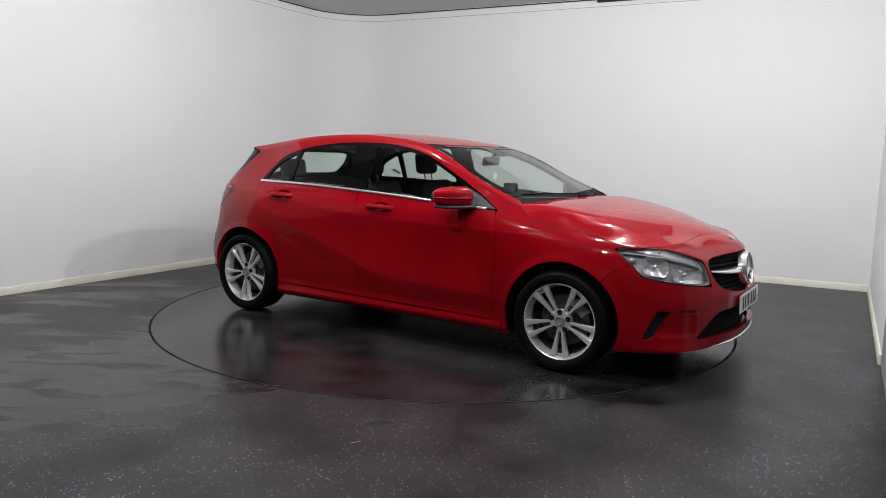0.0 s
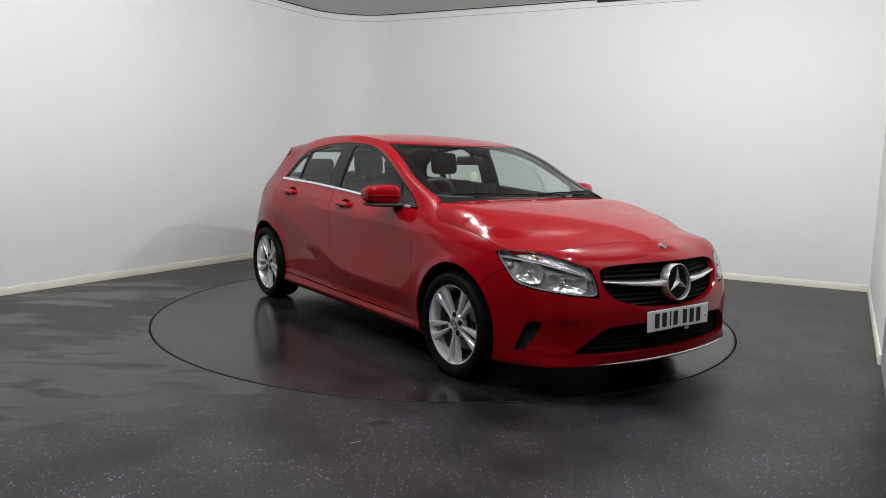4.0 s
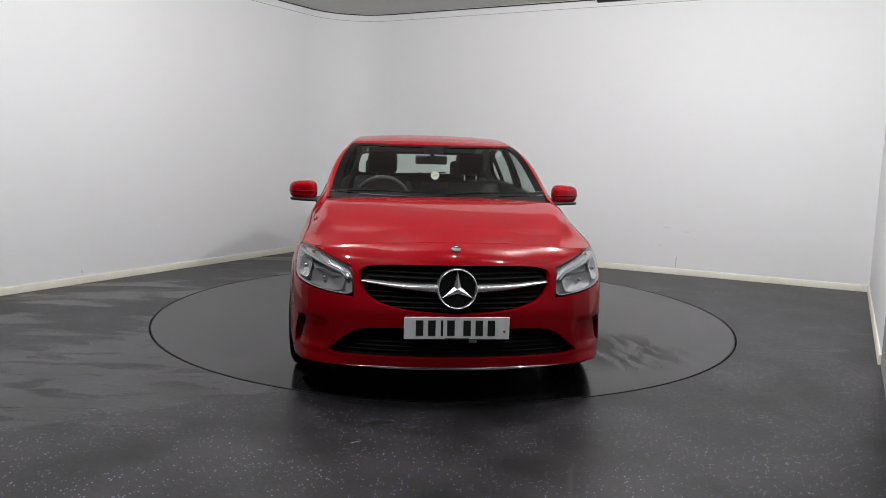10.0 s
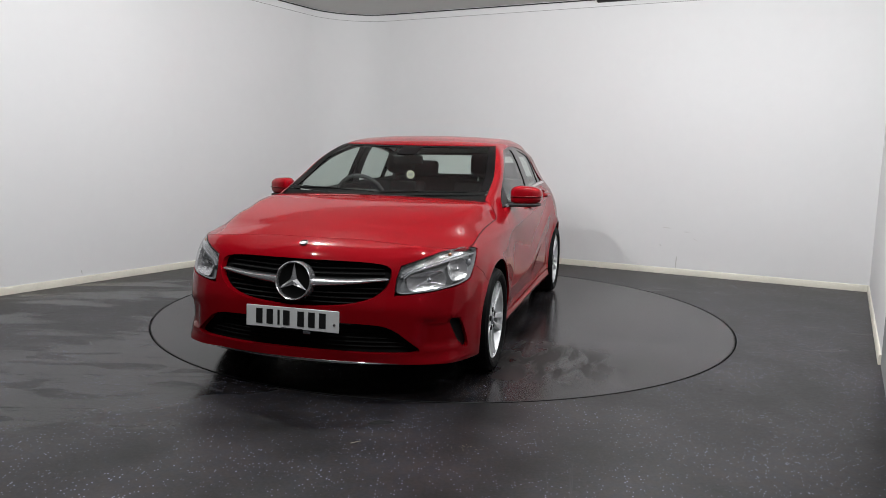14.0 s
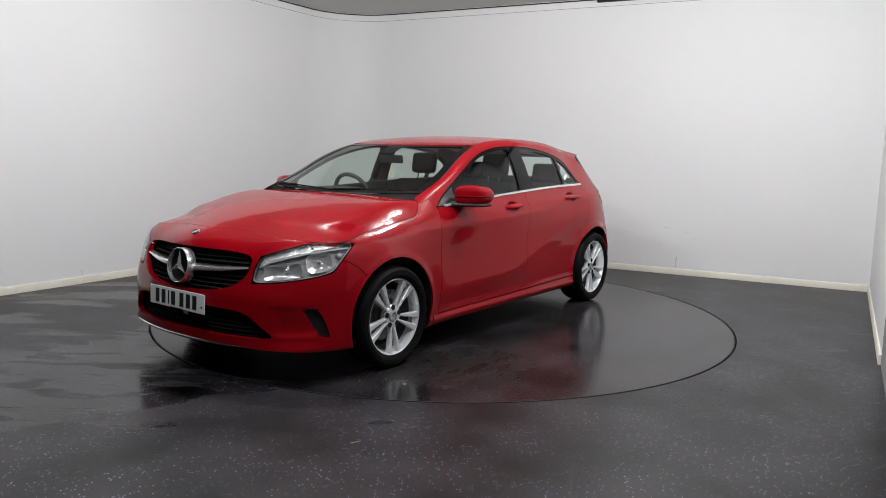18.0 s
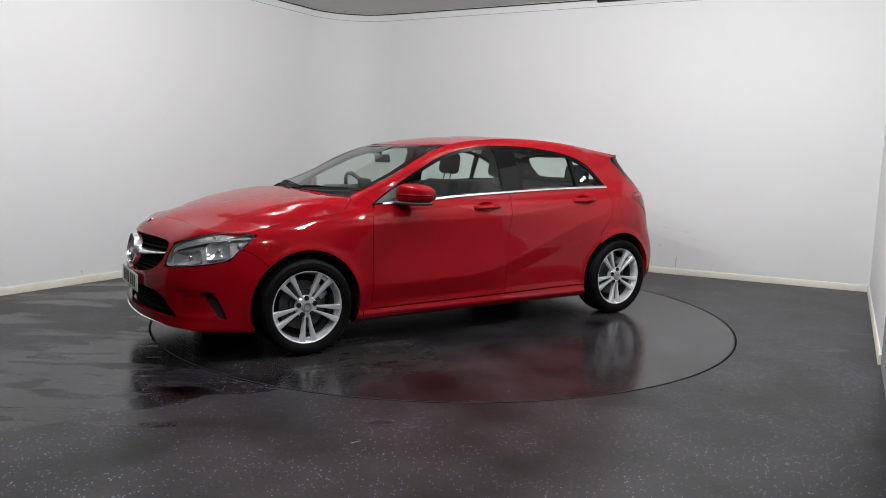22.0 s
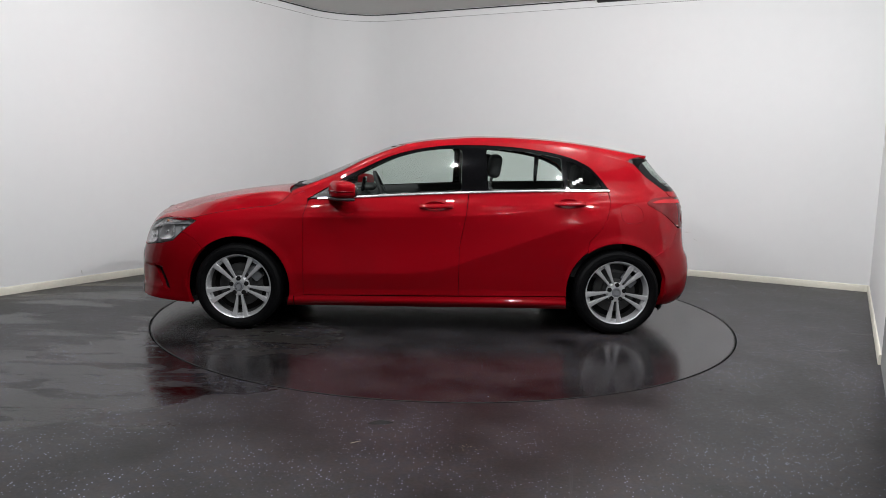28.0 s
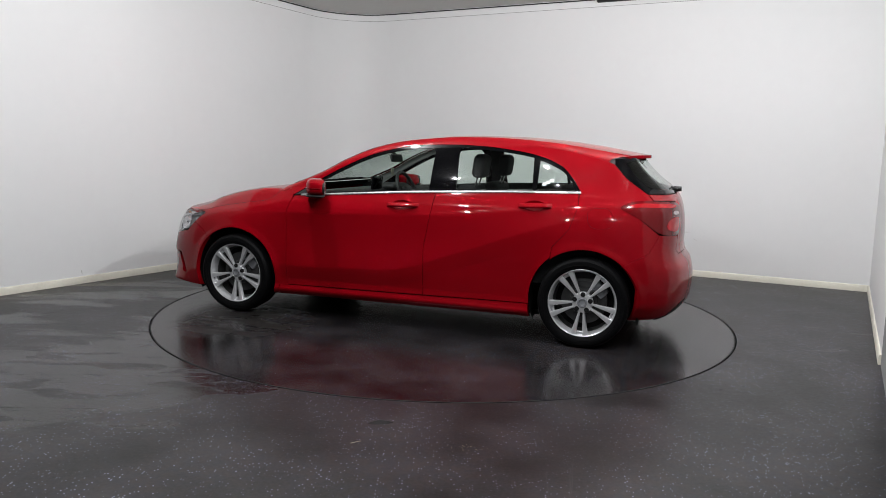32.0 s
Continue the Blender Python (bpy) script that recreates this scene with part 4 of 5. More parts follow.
for sd in (1, -1):
    # front wing
    wing = ([(tx(0.897), 0.25), (tx(0.897), 0.82), (tx(0.8720), 0.905)] + [(tx(0.8735), 0.9345)] + along(rail_z, 0.905, 0.985, 6, -RAIL_DROP - 0.002)
            + along(lambda x: float(rail_z(x)) - seam(x), 0.992, 1.78, 34, -0.002) + [(1.045, 0.7815), (1.13, 0.764), (1.037, 0.682), (1.068, 0.6755), (1.1445, 0.6355)]
            + arch_pts(1.3495, 47.6, 200, 40) + [(tx(1.012), 0.172), (tx(0.965), 0.172), (tx(0.965), 0.245)])
    panel("fender", wing, M_RED, car, side=sd, step=0.015)
    # dark joint between bonnet and wing
    rows = []
    for x in np.linspace(1.775, 1.005, 50):
        z = float(rail_z(x)) - seam(x) - 0.001
        rows.append([skin(tx(x) * sd, z + dz, -0.0006) for dz in (-0.0014, 0.0014)])
    grid_mesh("bonnet_seal", np.array(rows), M_INNER, car)
    # doors
    fd = [(tx(0.8955), 0.252), (tx(0.8955), 0.82), (tx(0.8705), 0.905)] + along(belt, 0.855, -0.268, 26, -0.004) + [(tx(-0.253), 0.85), (tx(-0.207), 0.61), (tx(-0.208), 0.262)]
    d1 = panel("front_door", fd, M_RED, car, side=sd, holes=[cup(*HANDLES[0])], step=0.015)
    rd = [(tx(-0.2095), 0.262), (tx(-0.2085), 0.61), (tx(-0.2545), 0.85)] + along(belt, -0.272, -1.285, 26, -0.004) + [(4.0945, 1.022), (4.0945, 0.948), (4.0345, 0.79), (3.9275, 0.6705)]
    rd += [(tx(-1.3495 + 0.368 * math.cos(radians(a))), 0.307 + 0.368 * math.sin(radians(a))) for a in (52, 46, 40, 34, 28, 22, 16, 10, 4)] + [(tx(-0.985), 0.272)]
    d2 = panel("rear_door", rd, M_RED, car, side=sd, holes=[cup(*HANDLES[1])], step=0.014)
    # sill
    panel("sill", [(tx(0.96), 0.170), (tx(0.96), 0.248)] + [(tx(0.3), 0.250), (tx(-0.3), 0.256), (tx(-0.98), 0.267), (tx(-0.99), 0.176), (tx(0), 0.168)], M_RED, car, side=sd, lip=0.04)
    # quarter panel up to the roof edge, with the fuel flap in it
    flap = soften([(4.155, 0.935), (4.335, 0.940), (4.345, 0.806), (4.165, 0.803)], 3, 0.22)
    qp = ([(4.103, 1.028), (4.096, 0.948), (4.036, 0.789), (3.929, 0.669)] + arch_pts(-1.3495, 51, 133.4, 26) + [(tx(-1.68), 0.6105), (tx(-1.76), 0.6465), (4.663, 0.770), (4.505, 0.885), (4.395, 0.948), (4.48, 0.981), (4.57, 0.992), (4.655, 0.994), (4.634, 1.031)]
          + [(4.502, 1.13), (4.42, 1.225)] + along(rail_z, -1.55, -1.0, 16, -RAIL_DROP) + along(win_top, -1.0, -1.312, 14))
    panel("quarter_panel", qp, M_RED, car, side=sd, holes=[flap] if sd > 0 else [], gap=0.0004, lip=0.010, step=0.015)
    panel("quarter_lining", qp, M_DASH, car, side=sd, inward=0.022, gap=0.004, lip=0, step=0.05)
    if sd > 0:
        panel("fuel_flap", flap, M_RED, car, side=sd, gap=0.0012)
    # pillar and cant rail above the side windows
    rl = along(rail_z, -1.0, 0.905, 60, -RAIL_DROP) + along(win_top, 0.872, -1.0, 60)
    panel("window_pillar", rl, M_RED, car, side=sd, gap=-0.001, lip=0.01)
    panel("pillar_lining", rl, M_PILLAR, car, side=sd, inward=0.014, gap=0.0, lip=0, step=0.05)
    # window surround with the glass in it
    dlo = along(belt, 0.868, -1.312, 40, 0.002) + along(win_top, -1.312, 0.868, 60, -0.001)
    g1 = [(tx(0.665), float(belt(0.665)) + 0.016), (tx(0.655), 1.045)] + along(win_top, 0.615, -0.20, 22, -0.026) + [(tx(-0.222), 1.28), (tx(-0.215), float(belt(-0.2)) + 0.016)]
    g2 = [(tx(-0.412), float(belt(-0.41)) + 0.016), (tx(-0.395), 1.27)] + along(win_top, -0.405, -0.945, 14, -0.026) + [(tx(-0.958), float(belt(-0.95)) + 0.016)]
    g3 = [(tx(-0.985), float(belt(-0.98)) + 0.016)] + along(win_top, -0.985, -1.235, 10, -0.030) + [(tx(-1.268), float(belt(-1.26)) + 0.016)]
    panel("window_surround", dlo, M_GLASSBLACK, car, holes=[g1, g2, g3], side=sd, inward=0.004, gap=0.0, lip=0.03)
    for nm, g, par in (("front_window", g1, car), ("rear_window", g2, car), ("quarter_window", g3, car)):
        w = panel(nm, g, M_WINDOW, par, side=sd, inward=0.010, gap=-0.002, lip=0)
        w.visible_shadow = False
    # chrome line under the windows
    bs = np.array(along(belt, 0.80, -1.318, 60, 0.001))
    rows = []
    for (t, z) in bs:
        rows.append([skin(t * sd, z + dz, inn) for dz, inn in ((-0.009, 0.0), (-0.007, -0.006), (0.0, -0.008), (0.007, -0.006), (0.009, 0.002))])
    grid_mesh("chrome_trim", np.array(rows), M_TRIM, car, label="bright chrome strip under the side windows")
    # door handles
    for x0, x1, z0, z1 in ((0.085, -0.160, 0.897, 0.903), (-0.880, -1.112, 0.932, 0.940)):
        rows = []
        for i in range(19):
            q = i / 18
            x, z = x0 + (x1 - x0) * q, z0 + (z1 - z0) * q
            lift = 0.034 * min(1, 6 * q, 6 * (1 - q))**0.6
            hh = 0.013 + 0.004 * math.sin(math.pi * q)
            ring = []
            for k in range(13):
                a = math.pi * (k / 12) - math.pi / 2
                ring.append(skin(tx(x) * sd, z + hh * math.sin(a), -lift * (0.35 + 0.65 * math.cos(a))))
            rows.append(ring)
        grid_mesh("door_handle", np.array(rows), M_RED, car)

# rear end
lamp = soften([(4.385, 0.945), (4.48, 0.982), (4.57, 0.990), (4.76, 0.984), (4.94, 0.980), (5.10, 0.945), (5.06, 0.87), (4.955, 0.757), (4.67, 0.775), (4.51, 0.885)], 2, 0.15)
for sd in (1, -1):
    tl = panel("tail_light", lamp, M_TAILDARK, car, side=sd, gap=-0.003, inward=-0.003, label="dark red rear lamp")
    panel("brake_strip", soften([(4.425, 0.948), (4.50, 0.972), (4.60, 0.979), (4.94, 0.967), (4.94, 0.942), (4.60, 0.952)], 1), M_TAIL, tl, side=sd, inward=-0.0055, gap=0, lip=0)
    panel("brake_strip", soften([(4.72, 0.800), (4.78, 0.880), (5.02, 0.886), (4.96, 0.778)], 2), M_TAIL, tl, side=sd, inward=-0.0055, gap=0, lip=0)
    panel("reversing_lens", soften([(4.85, 0.926), (4.99, 0.920), (4.99, 0.896), (4.85, 0.899)], 2), M_SATIN, tl, side=sd, inward=-0.0055, gap=0, lip=0)
E2 = 2 * T_END


def over(half):
    """An outline round the tail: a half outline that ends in the middle of the tail, mirrored."""
    return half + [(E2 - t, z) for t, z in half[::-1] if t < T_END - 1e-6]


panel("tailgate", over([(T_END, 0.63), (4.98, 0.63), (4.90, 0.66), (4.965, 0.755), (5.07, 0.87), (5.11, 0.945), (4.95, 0.985), (4.66, 0.995), (4.64, 1.032), (4.79, 1.030), (T_END, 1.030)]), M_RED, car)
rw = [(T_END, 1.034), (4.79, 1.034), (4.636, 1.036), (4.508, 1.13), (4.43, 1.225), (4.44, 1.262), (4.62, 1.272), (T_END, 1.275)]
rg = [(T_END, 1.062), (4.77, 1.061), (4.67, 1.074), (4.575, 1.16), (4.530, 1.235), (4.61, 1.250), (T_END, 1.255)]
panel("rear_window_border", over(rw), M_GLASSBLACK, car, holes=[over(rg)], lip=0.01)
panel("tailgate_lining", over([(T_END, 1.02), (4.78, 1.02), (4.60, 1.02), (4.47, 1.12), (4.37, 1.22), (4.36, 1.265), (4.60, 1.280), (T_END, 1.285)]), M_DASH, car,
      holes=[over([(T_END, 1.057), (4.765, 1.056), (4.662, 1.071), (4.567, 1.16), (4.521, 1.238), (4.61, 1.255), (T_END, 1.260)])], inward=0.016, gap=0, lip=0, step=0.05)
w = panel("tailgate_window", over(rg), M_WINDOW, car, inward=0.003, gap=-0.002, lip=0)
w.visible_shadow = False
rb = ([(T_END, 0.205), (5.05, 0.205), (4.75, 0.20), (4.56, 0.20), (tx(-1.69), 0.20)] + arch_pts(-1.3495, 163, 133.6, 10)
      + [(tx(-1.68), 0.6095), (tx(-1.76), 0.6455), (4.665, 0.769), (4.955, 0.752), (4.895, 0.66), (4.975, 0.626), (T_END, 0.626)])
panel("rear_bumper", over(rb), M_RED, car, lip=0.03, gap=0.0003)
panel("rear_diffuser", over([(T_END, 0.17), (4.78, 0.17), (4.80, 0.25), (4.95, 0.30), (T_END, 0.30)]), M_BLACK, car, inward=-0.004, lip=0.02)

# black hollow body below the skin
tt = np.concatenate([np.linspace(0, T_END, 200)])
for sd in (1, -1):
    zz = np.linspace(0, 1, 24)
    V, F = [], []
    bxs = plan_x(tt)
    topz = np.where(bxs > 1.79, TOP_Z(tt), np.where(bxs > 0.9, rail_z(bxs), np.where(bxs > -1.32, belt(bxs), 1.03))) - 0.012
    for i, t in enumerate(tt):
        z = 0.20 + (topz[i] - 0.20) * zz
        V += list(skin(np.full(24, t * sd), z, 0.055))
    for i in range(len(tt) - 1):
        for j in range(23):
            ids = [i * 24 + j, i * 24 + j + 1, (i + 1) * 24 + j + 1, (i + 1) * 24 + j]
            c = np.mean([V[k] for k in ids], 0)
            if all(math.hypot(c[0] - ax, c[2] - az) > 0.385 for ax, az in ARCHES):
                F.append(ids)
    raw_mesh("inner_shell", V, F, M_INNER, car)
bm = bmesh.new()
bm_box(bm, (-1.60, -0.70, 0.165), (1.80, 0.70, 0.20))
part("underbody", bm, M_INNER, car, smooth=False)
for ax, az in ARCHES:
    for sd in (1, -1):
        rows = []
        for a in np.linspace(-25, 205, 40):
            ca, sa = math.cos(radians(a)), math.sin(radians(a))
            rows.append([[ax + (ARCH_R + 0.004 + e) * ca, sd * y, max(0.165, az + (ARCH_R + 0.004 + e) * sa)] for y, e in ((float(abs(skin(tx(ax + ARCH_R * ca), max(0.2, az + ARCH_R * sa))[1])) - 0.012, 0.0), (0.76, 0.02), (0.50, 0.02))])
        grid_mesh("wheel_arch_liner", np.array(rows), M_INNER, car)
        bm = bmesh.new()
        bm_box(bm, (ax - 0.37, sd * 0.50 - 0.01, 0.165), (ax + 0.37, sd * 0.50 + 0.01, 0.70))
        part("wheel_arch_liner", bm, M_INNER, car, smooth=False)

# ---- lamps, grille and plate ----
def facet_chrome(name, tone, size, relief=0.6):
    m = material(name, (tone, tone, tone * 1.01), 0.14, metal=0.7)
    nt = m.node_tree
    v = nt.nodes.new("ShaderNodeTexVoronoi")
    v.inputs["Scale"].default_value = size
    co = nt.nodes.new("ShaderNodeTexCoord")
    nt.links.new(co.outputs["Object"], v.inputs["Vector"])
    bp = nt.nodes.new("ShaderNodeBump")
    bp.inputs["Strength"].default_value, bp.inputs["Distance"].default_value = relief, 0.006
    nt.links.new(v.outputs["Distance"], bp.inputs["Height"])
    nt.links.new(bp.outputs["Normal"], nt.nodes["Principled BSDF"].inputs["Normal"])
    return m


M_FACET = facet_chrome("faceted_chrome", 0.72, 130)
M_BOWL = facet_chrome("faceted_reflector", 0.62, 38, 0.3)


def bowl(name, t0, z0, a, b, deep, mat, parent, sd, tilt=0.0, front=0.012, ex=1.0):
    rows = []
    for i in range(9):
        r = i / 8
        ring = []
        for k in range(25):
            q = 2 * math.pi * k / 24
            u, w = r * a * math.copysign(abs(math.cos(q))**ex, math.cos(q)), r * b * math.copysign(abs(math.sin(q))**ex, math.sin(q))
            ring.append(skin((t0 + u * math.cos(tilt) - w * math.sin(tilt)) * sd, z0 + u * math.sin(tilt) + w * math.cos(tilt), front + deep * (1 - r * r)))
        rows.append(ring)
    return grid_mesh(name, np.array(rows), mat, parent)


def inner_outline(poly, d):
    return [tuple(p) for p in grow(dense(poly, 0.02), -d)]


for sd in (1, -1):
    hl = panel("headlight", HEADLAMP, M_LAMPGREY, car, side=sd, inward=0.042, gap=-0.004, lip=0, label="clear headlamp with chrome reflectors in a grey housing")
    panel("lamp_bezel", HEADLAMP, M_BEZEL, hl, holes=[inner_outline(HEADLAMP, 0.004)], side=sd, inward=0.004, gap=0.0, lip=0.040, step=0.03)
    ln = panel("lens", HEADLAMP, M_LENS, hl, side=sd, inward=0.001, gap=0.001, lip=0)
    ln.visible_shadow = False
    drl = soften([(1.05, 0.768), (0.97, 0.777), (0.83, 0.764), (0.70, 0.733), (0.582, 0.695), (0.556, 0.640), (0.580, 0.646), (0.62, 0.678), (0.72, 0.706), (0.85, 0.733), (0.96, 0.744)], 1, 0.2)
    panel("light_guide", drl, M_FACET, hl, side=sd, inward=0.020, gap=0, lip=0.02)
    bowl("reflector", 0.895, 0.676, 0.074, 0.052, 0.028, M_BOWL, hl, sd, 0.14, ex=0.6)
    bowl("reflector", 0.695, 0.628, 0.105, 0.043, 0.028, M_BOWL, hl, sd, 0.12, ex=0.5)
    edge = [(1.085, 0.744), (0.97, 0.741), (0.85, 0.730), (0.72, 0.703), (0.62, 0.675), (0.58, 0.643), (0.576, 0.637), (0.62, 0.668), (0.72, 0.696), (0.85, 0.723), (0.97, 0.735), (1.085, 0.740)]
    panel("divider", edge, M_BEZEL, hl, side=sd, inward=0.012, gap=0, lip=0.02, step=0.03)
    panel("lamp_rim", HEADLAMP, M_INNER, hl, holes=[inner_outline(HEADLAMP, 0.003)], side=sd, inward=0.0035, gap=0.0, lip=0.004, step=0.03)
    am = skin(0.86 * sd, 0.752, 0.014)
    bm = bmesh.new()
    bmesh.ops.create_uvsphere(bm, u_segments=14, v_segments=8, radius=0.009, matrix=Matrix.Translation(am))
    part("amber_bulb", bm, M_AMBER, hl, "amber indicator bulb")
    for t0, z0 in ((0.895, 0.676), (0.715, 0.632)):
        c = skin(t0 * sd, z0, 0.024)
        bm = bmesh.new()
        bmesh.ops.create_uvsphere(bm, u_segments=16, v_segments=10, radius=0.012, matrix=Matrix.Translation(c))
        part("bulb", bm, M_SATIN, hl)
    bm = bmesh.new()
    c = skin(1.02 * sd, 0.700, 0.035)
    bmesh.ops.create_uvsphere(bm, u_segments=14, v_segments=8, radius=0.018, matrix=Matrix.Translation(c))
    part("indicator_bulb", bm, M_CALIPER, hl)

    # dished cups behind the door handles
    for x0, z0 in HANDLES:
        bowl("handle_cup", tx(x0), z0, 0.078, 0.034, 0.022, M_RED, car, sd, front=0.0)

    # corner slit and its blade
    panel("air_slit", SLIT, M_BLACK, car, side=sd, inward=0.028, gap=-0.006, lip=0)

grille = panel("grille", both(GRILLE), M_INNER, car, inward=0.060, gap=-0.012, lip=0, label="black radiator grille with a chrome star and two silver wings")


def bar_along(name, t0, t1, zf, hf, in0, in1, mat, parent, n=30):
    """A bar with a wedge section that follows the skin from t0 to t1."""
    rows = []
    for i in range(n + 1):
        t = t0 + (t1 - t0) * i / n
        z, h = zf(t), hf(t)
        rows.append([skin(t, z - h / 2, in1), skin(t, z - h / 2, in0 + 0.006), skin(t, z - h * 0.18, in0), skin(t, z + h * 0.18, in0), skin(t, z + h / 2, in0 + 0.006), skin(t, z + h / 2, in1)])
    return grid_mesh(name, np.array(rows), mat, parent)


gz = pchip([(0, 0.60), (0.30, 0.607), (0.5, 0.640)])
for k in range(9):
    z0 = 0.512 + 0.024 * k
    wide = 0.49 if z0 > 0.60 else 0.30 + 0.19 * math.sqrt(max(0.0, (z0 - 0.50) / 0.10))
    bar_along("slat", -min(wide, 0.495), min(wide, 0.495), lambda t, z0=z0: z0, lambda t: 0.007, 0.036, 0.05, M_INNER, grille)
for sd in (1, -1):
    wing_z = pchip([(0.08, 0.612), (0.30, 0.620), (0.505, 0.636)])
    wing_h = pchip([(0.08, 0.040), (0.20, 0.030), (0.505, 0.011)])
    bar_along("grille_wing", 0.098 * sd, 0.502 * sd, lambda t: float(wing_z(abs(t))), lambda t: float(wing_h(abs(t))), 0.004, 0.035, M_TRIM, grille)


def revolve(profile, n=48, axis="x"):
    """A turned shape from (radius, along) pairs."""
    bm = bmesh.new()
    rows = []
    for r, a in profile:
        ring = []
        for i in range(n):
            q = 2 * math.pi * i / n
            c, s = r * math.cos(q), r * math.sin(q)
            ring.append(bm.verts.new((a, c, s) if axis == "x" else (c, a, s)))
        rows.append(ring)
    for A, B in zip(rows, rows[1:]):
        for i in range(n):
            bm.faces.new([A[i], A[(i + 1) % n], B[(i + 1) % n], B[i]])
    bmesh.ops.recalc_face_normals(bm, faces=bm.faces[:])
    return bm


def moved(bm, m):
    bmesh.ops.transform(bm, matrix=m, verts=bm.verts[:])
    return bm


STAR = pose(2.214, 0, 0.617, ry=-9)
star_ring = part("star_ring", moved(revolve([(0.103, -0.045), (0.101, -0.012), (0.0985, 0.004), (0.0955, 0.007), (0.0920, 0.004), (0.0895, -0.006), (0.088, -0.02)], 64), STAR), M_TRIM, grille, "silver ring round a three-pointed star")
part("star_back", moved(revolve([(0.0005, -0.016), (0.089, -0.016)], 48), STAR), M_MATTE, grille)
for k in range(3):
    a = radians(90 + 120 * k)
    bm = bmesh.new()
    ca, sa = math.cos(a), math.sin(a)
    tip = bm.verts.new((0.0, 0.090 * ca, 0.090 * sa))
    cen = bm.verts.new((0.008, 0, 0))
    l1 = bm.verts.new((-0.006, 0.020 * math.cos(a + radians(60)), 0.020 * math.sin(a + radians(60))))
    l2 = bm.verts.new((-0.006, 0.020 * math.cos(a - radians(60)), 0.020 * math.sin(a - radians(60))))
    bk = bm.verts.new((-0.014, 0.03 * ca, 0.03 * sa))
    for f in ((cen, l1, tip), (cen, tip, l2), (l1, bk, tip), (l2, tip, bk)):
        bm.faces.new(f)
    bmesh.ops.recalc_face_normals(bm, faces=bm.faces[:])
    part("star_point", moved(bm, STAR), M_TRIM, grille, smooth=False)
nb = Vector(skin_normal(np.array([0.0]), np.array([0.795]))[0])
bp_ = Vector(skin(0.0, 0.795))
bm = revolve([(0.0005, 0.004), (0.014, 0.0045), (0.016, 0.007), (0.020, 0.008), (0.023, 0.005), (0.024, 0.0)], 32)
part("bonnet_badge", moved(bm, Matrix.Translation(bp_) @ nb.to_track_quat("X", "Z").to_matrix().to_4x4()), M_CHROME, car, "small round chrome badge")

# lower intake, chrome lip
intake = panel("lower_intake", both(INTAKE), M_INNER, car, inward=0.070, gap=-0.012, lip=0)
for z0, w_ in ((0.290, 0.60), (0.312, 0.58), (0.334, 0.55), (0.356, 0.52), (0.378, 0.48), (0.400, 0.40)):
    bar_along("slat", -w_, w_, lambda t, z0=z0: z0, lambda t: 0.006, 0.045, 0.06, M_INNER, intake)
bar_along("chrome_lip", -0.545, 0.545, lambda t: 0.2135 + 0.004 * abs(t), lambda t: 0.018 * max(0.25, 1 - (abs(t) / 0.56)**4), -0.006, 0.02, M_CHROME, car, 50)

# number plate: white plate with plain bars
plate = part("number_plate", moved(bm_rbox((-0.003, -0.26, -0.0555), (0.003, 0.26, 0.0555), 0.0025, 1), pose(2.2275, 0, 0.4250, ry=-2)), M_PLATE, car, "white number plate with black bars")
PLATE_M = pose(2.2317, 0, 0.4250, ry=-2)
for yy in (0.172, 0.112, 0.062, 0.018, -0.062, -0.122, -0.182):
    ww = 0.012 if abs(yy - 0.062) < 1e-6 else 0.037
    part("bar", moved(bm_rbox((-0.0006, -yy - ww / 2 - 0.012, -0.0375), (0.0006, -yy + ww / 2 - 0.012, 0.0395), 0.0003, 1), PLATE_M), M_INK, plate)
part("maker_bar", moved(bm_rbox((-0.0006, -0.06, -0.0535), (0.0006, 0.06, -0.0495), 0.0003, 1), PLATE_M), M_INK, plate)
part("plate_screw", moved(revolve([(0.0005, 0.002), (0.006, 0.0015), (0.007, 0.0)], 16), PLATE_M @ Matrix.Translation((0, 0.235, -0.015))), M_SATIN, plate)
part("plate_bracket", moved(bm_rbox((-0.01, 0.06, -0.075), (0.002, 0.10, -0.057), 0.002, 1), pose(2.226, 0, 0.4250)), M_SATIN, plate)

# ---- wheels ----
def spoke_mesh(sign):
    bm = bmesh.new()
    rows = []
    for r, off, w, y, dep in ((0.040, 0.0125, 0.0115, 0.076, 0.02), (0.075, 0.0165, 0.0140, 0.079, 0.024), (0.12, 0.0232, 0.0200, 0.083, 0.028), (0.17, 0.0322, 0.0295, 0.088, 0.028),
                              (0.205, 0.0386, 0.0375, 0.0915, 0.026), (0.2215, 0.0414, 0.0425, 0.0935, 0.024)):
        c = off * sign
        rows.append([bm.verts.new((r, y - k, c + q)) for q, k in ((-w / 2, dep), (-w / 2, 0.004), (-w * 0.40, 0.0), (-w * 0.05 * sign, -0.0015), (w * 0.40, 0.0), (w / 2, 0.004), (w / 2, dep))])
    for A, B in zip(rows, rows[1:]):
        for i in range(6):
            bm.faces.new([A[i], A[i + 1], B[i + 1], B[i]])
    bmesh.ops.recalc_face_normals(bm, faces=bm.faces[:])
    if sum(f.normal.y for f in bm.faces) < 0:
        bmesh.ops.reverse_faces(bm, faces=bm.faces[:])
    return mesh_from("spoke", bm, M_ALLOY)


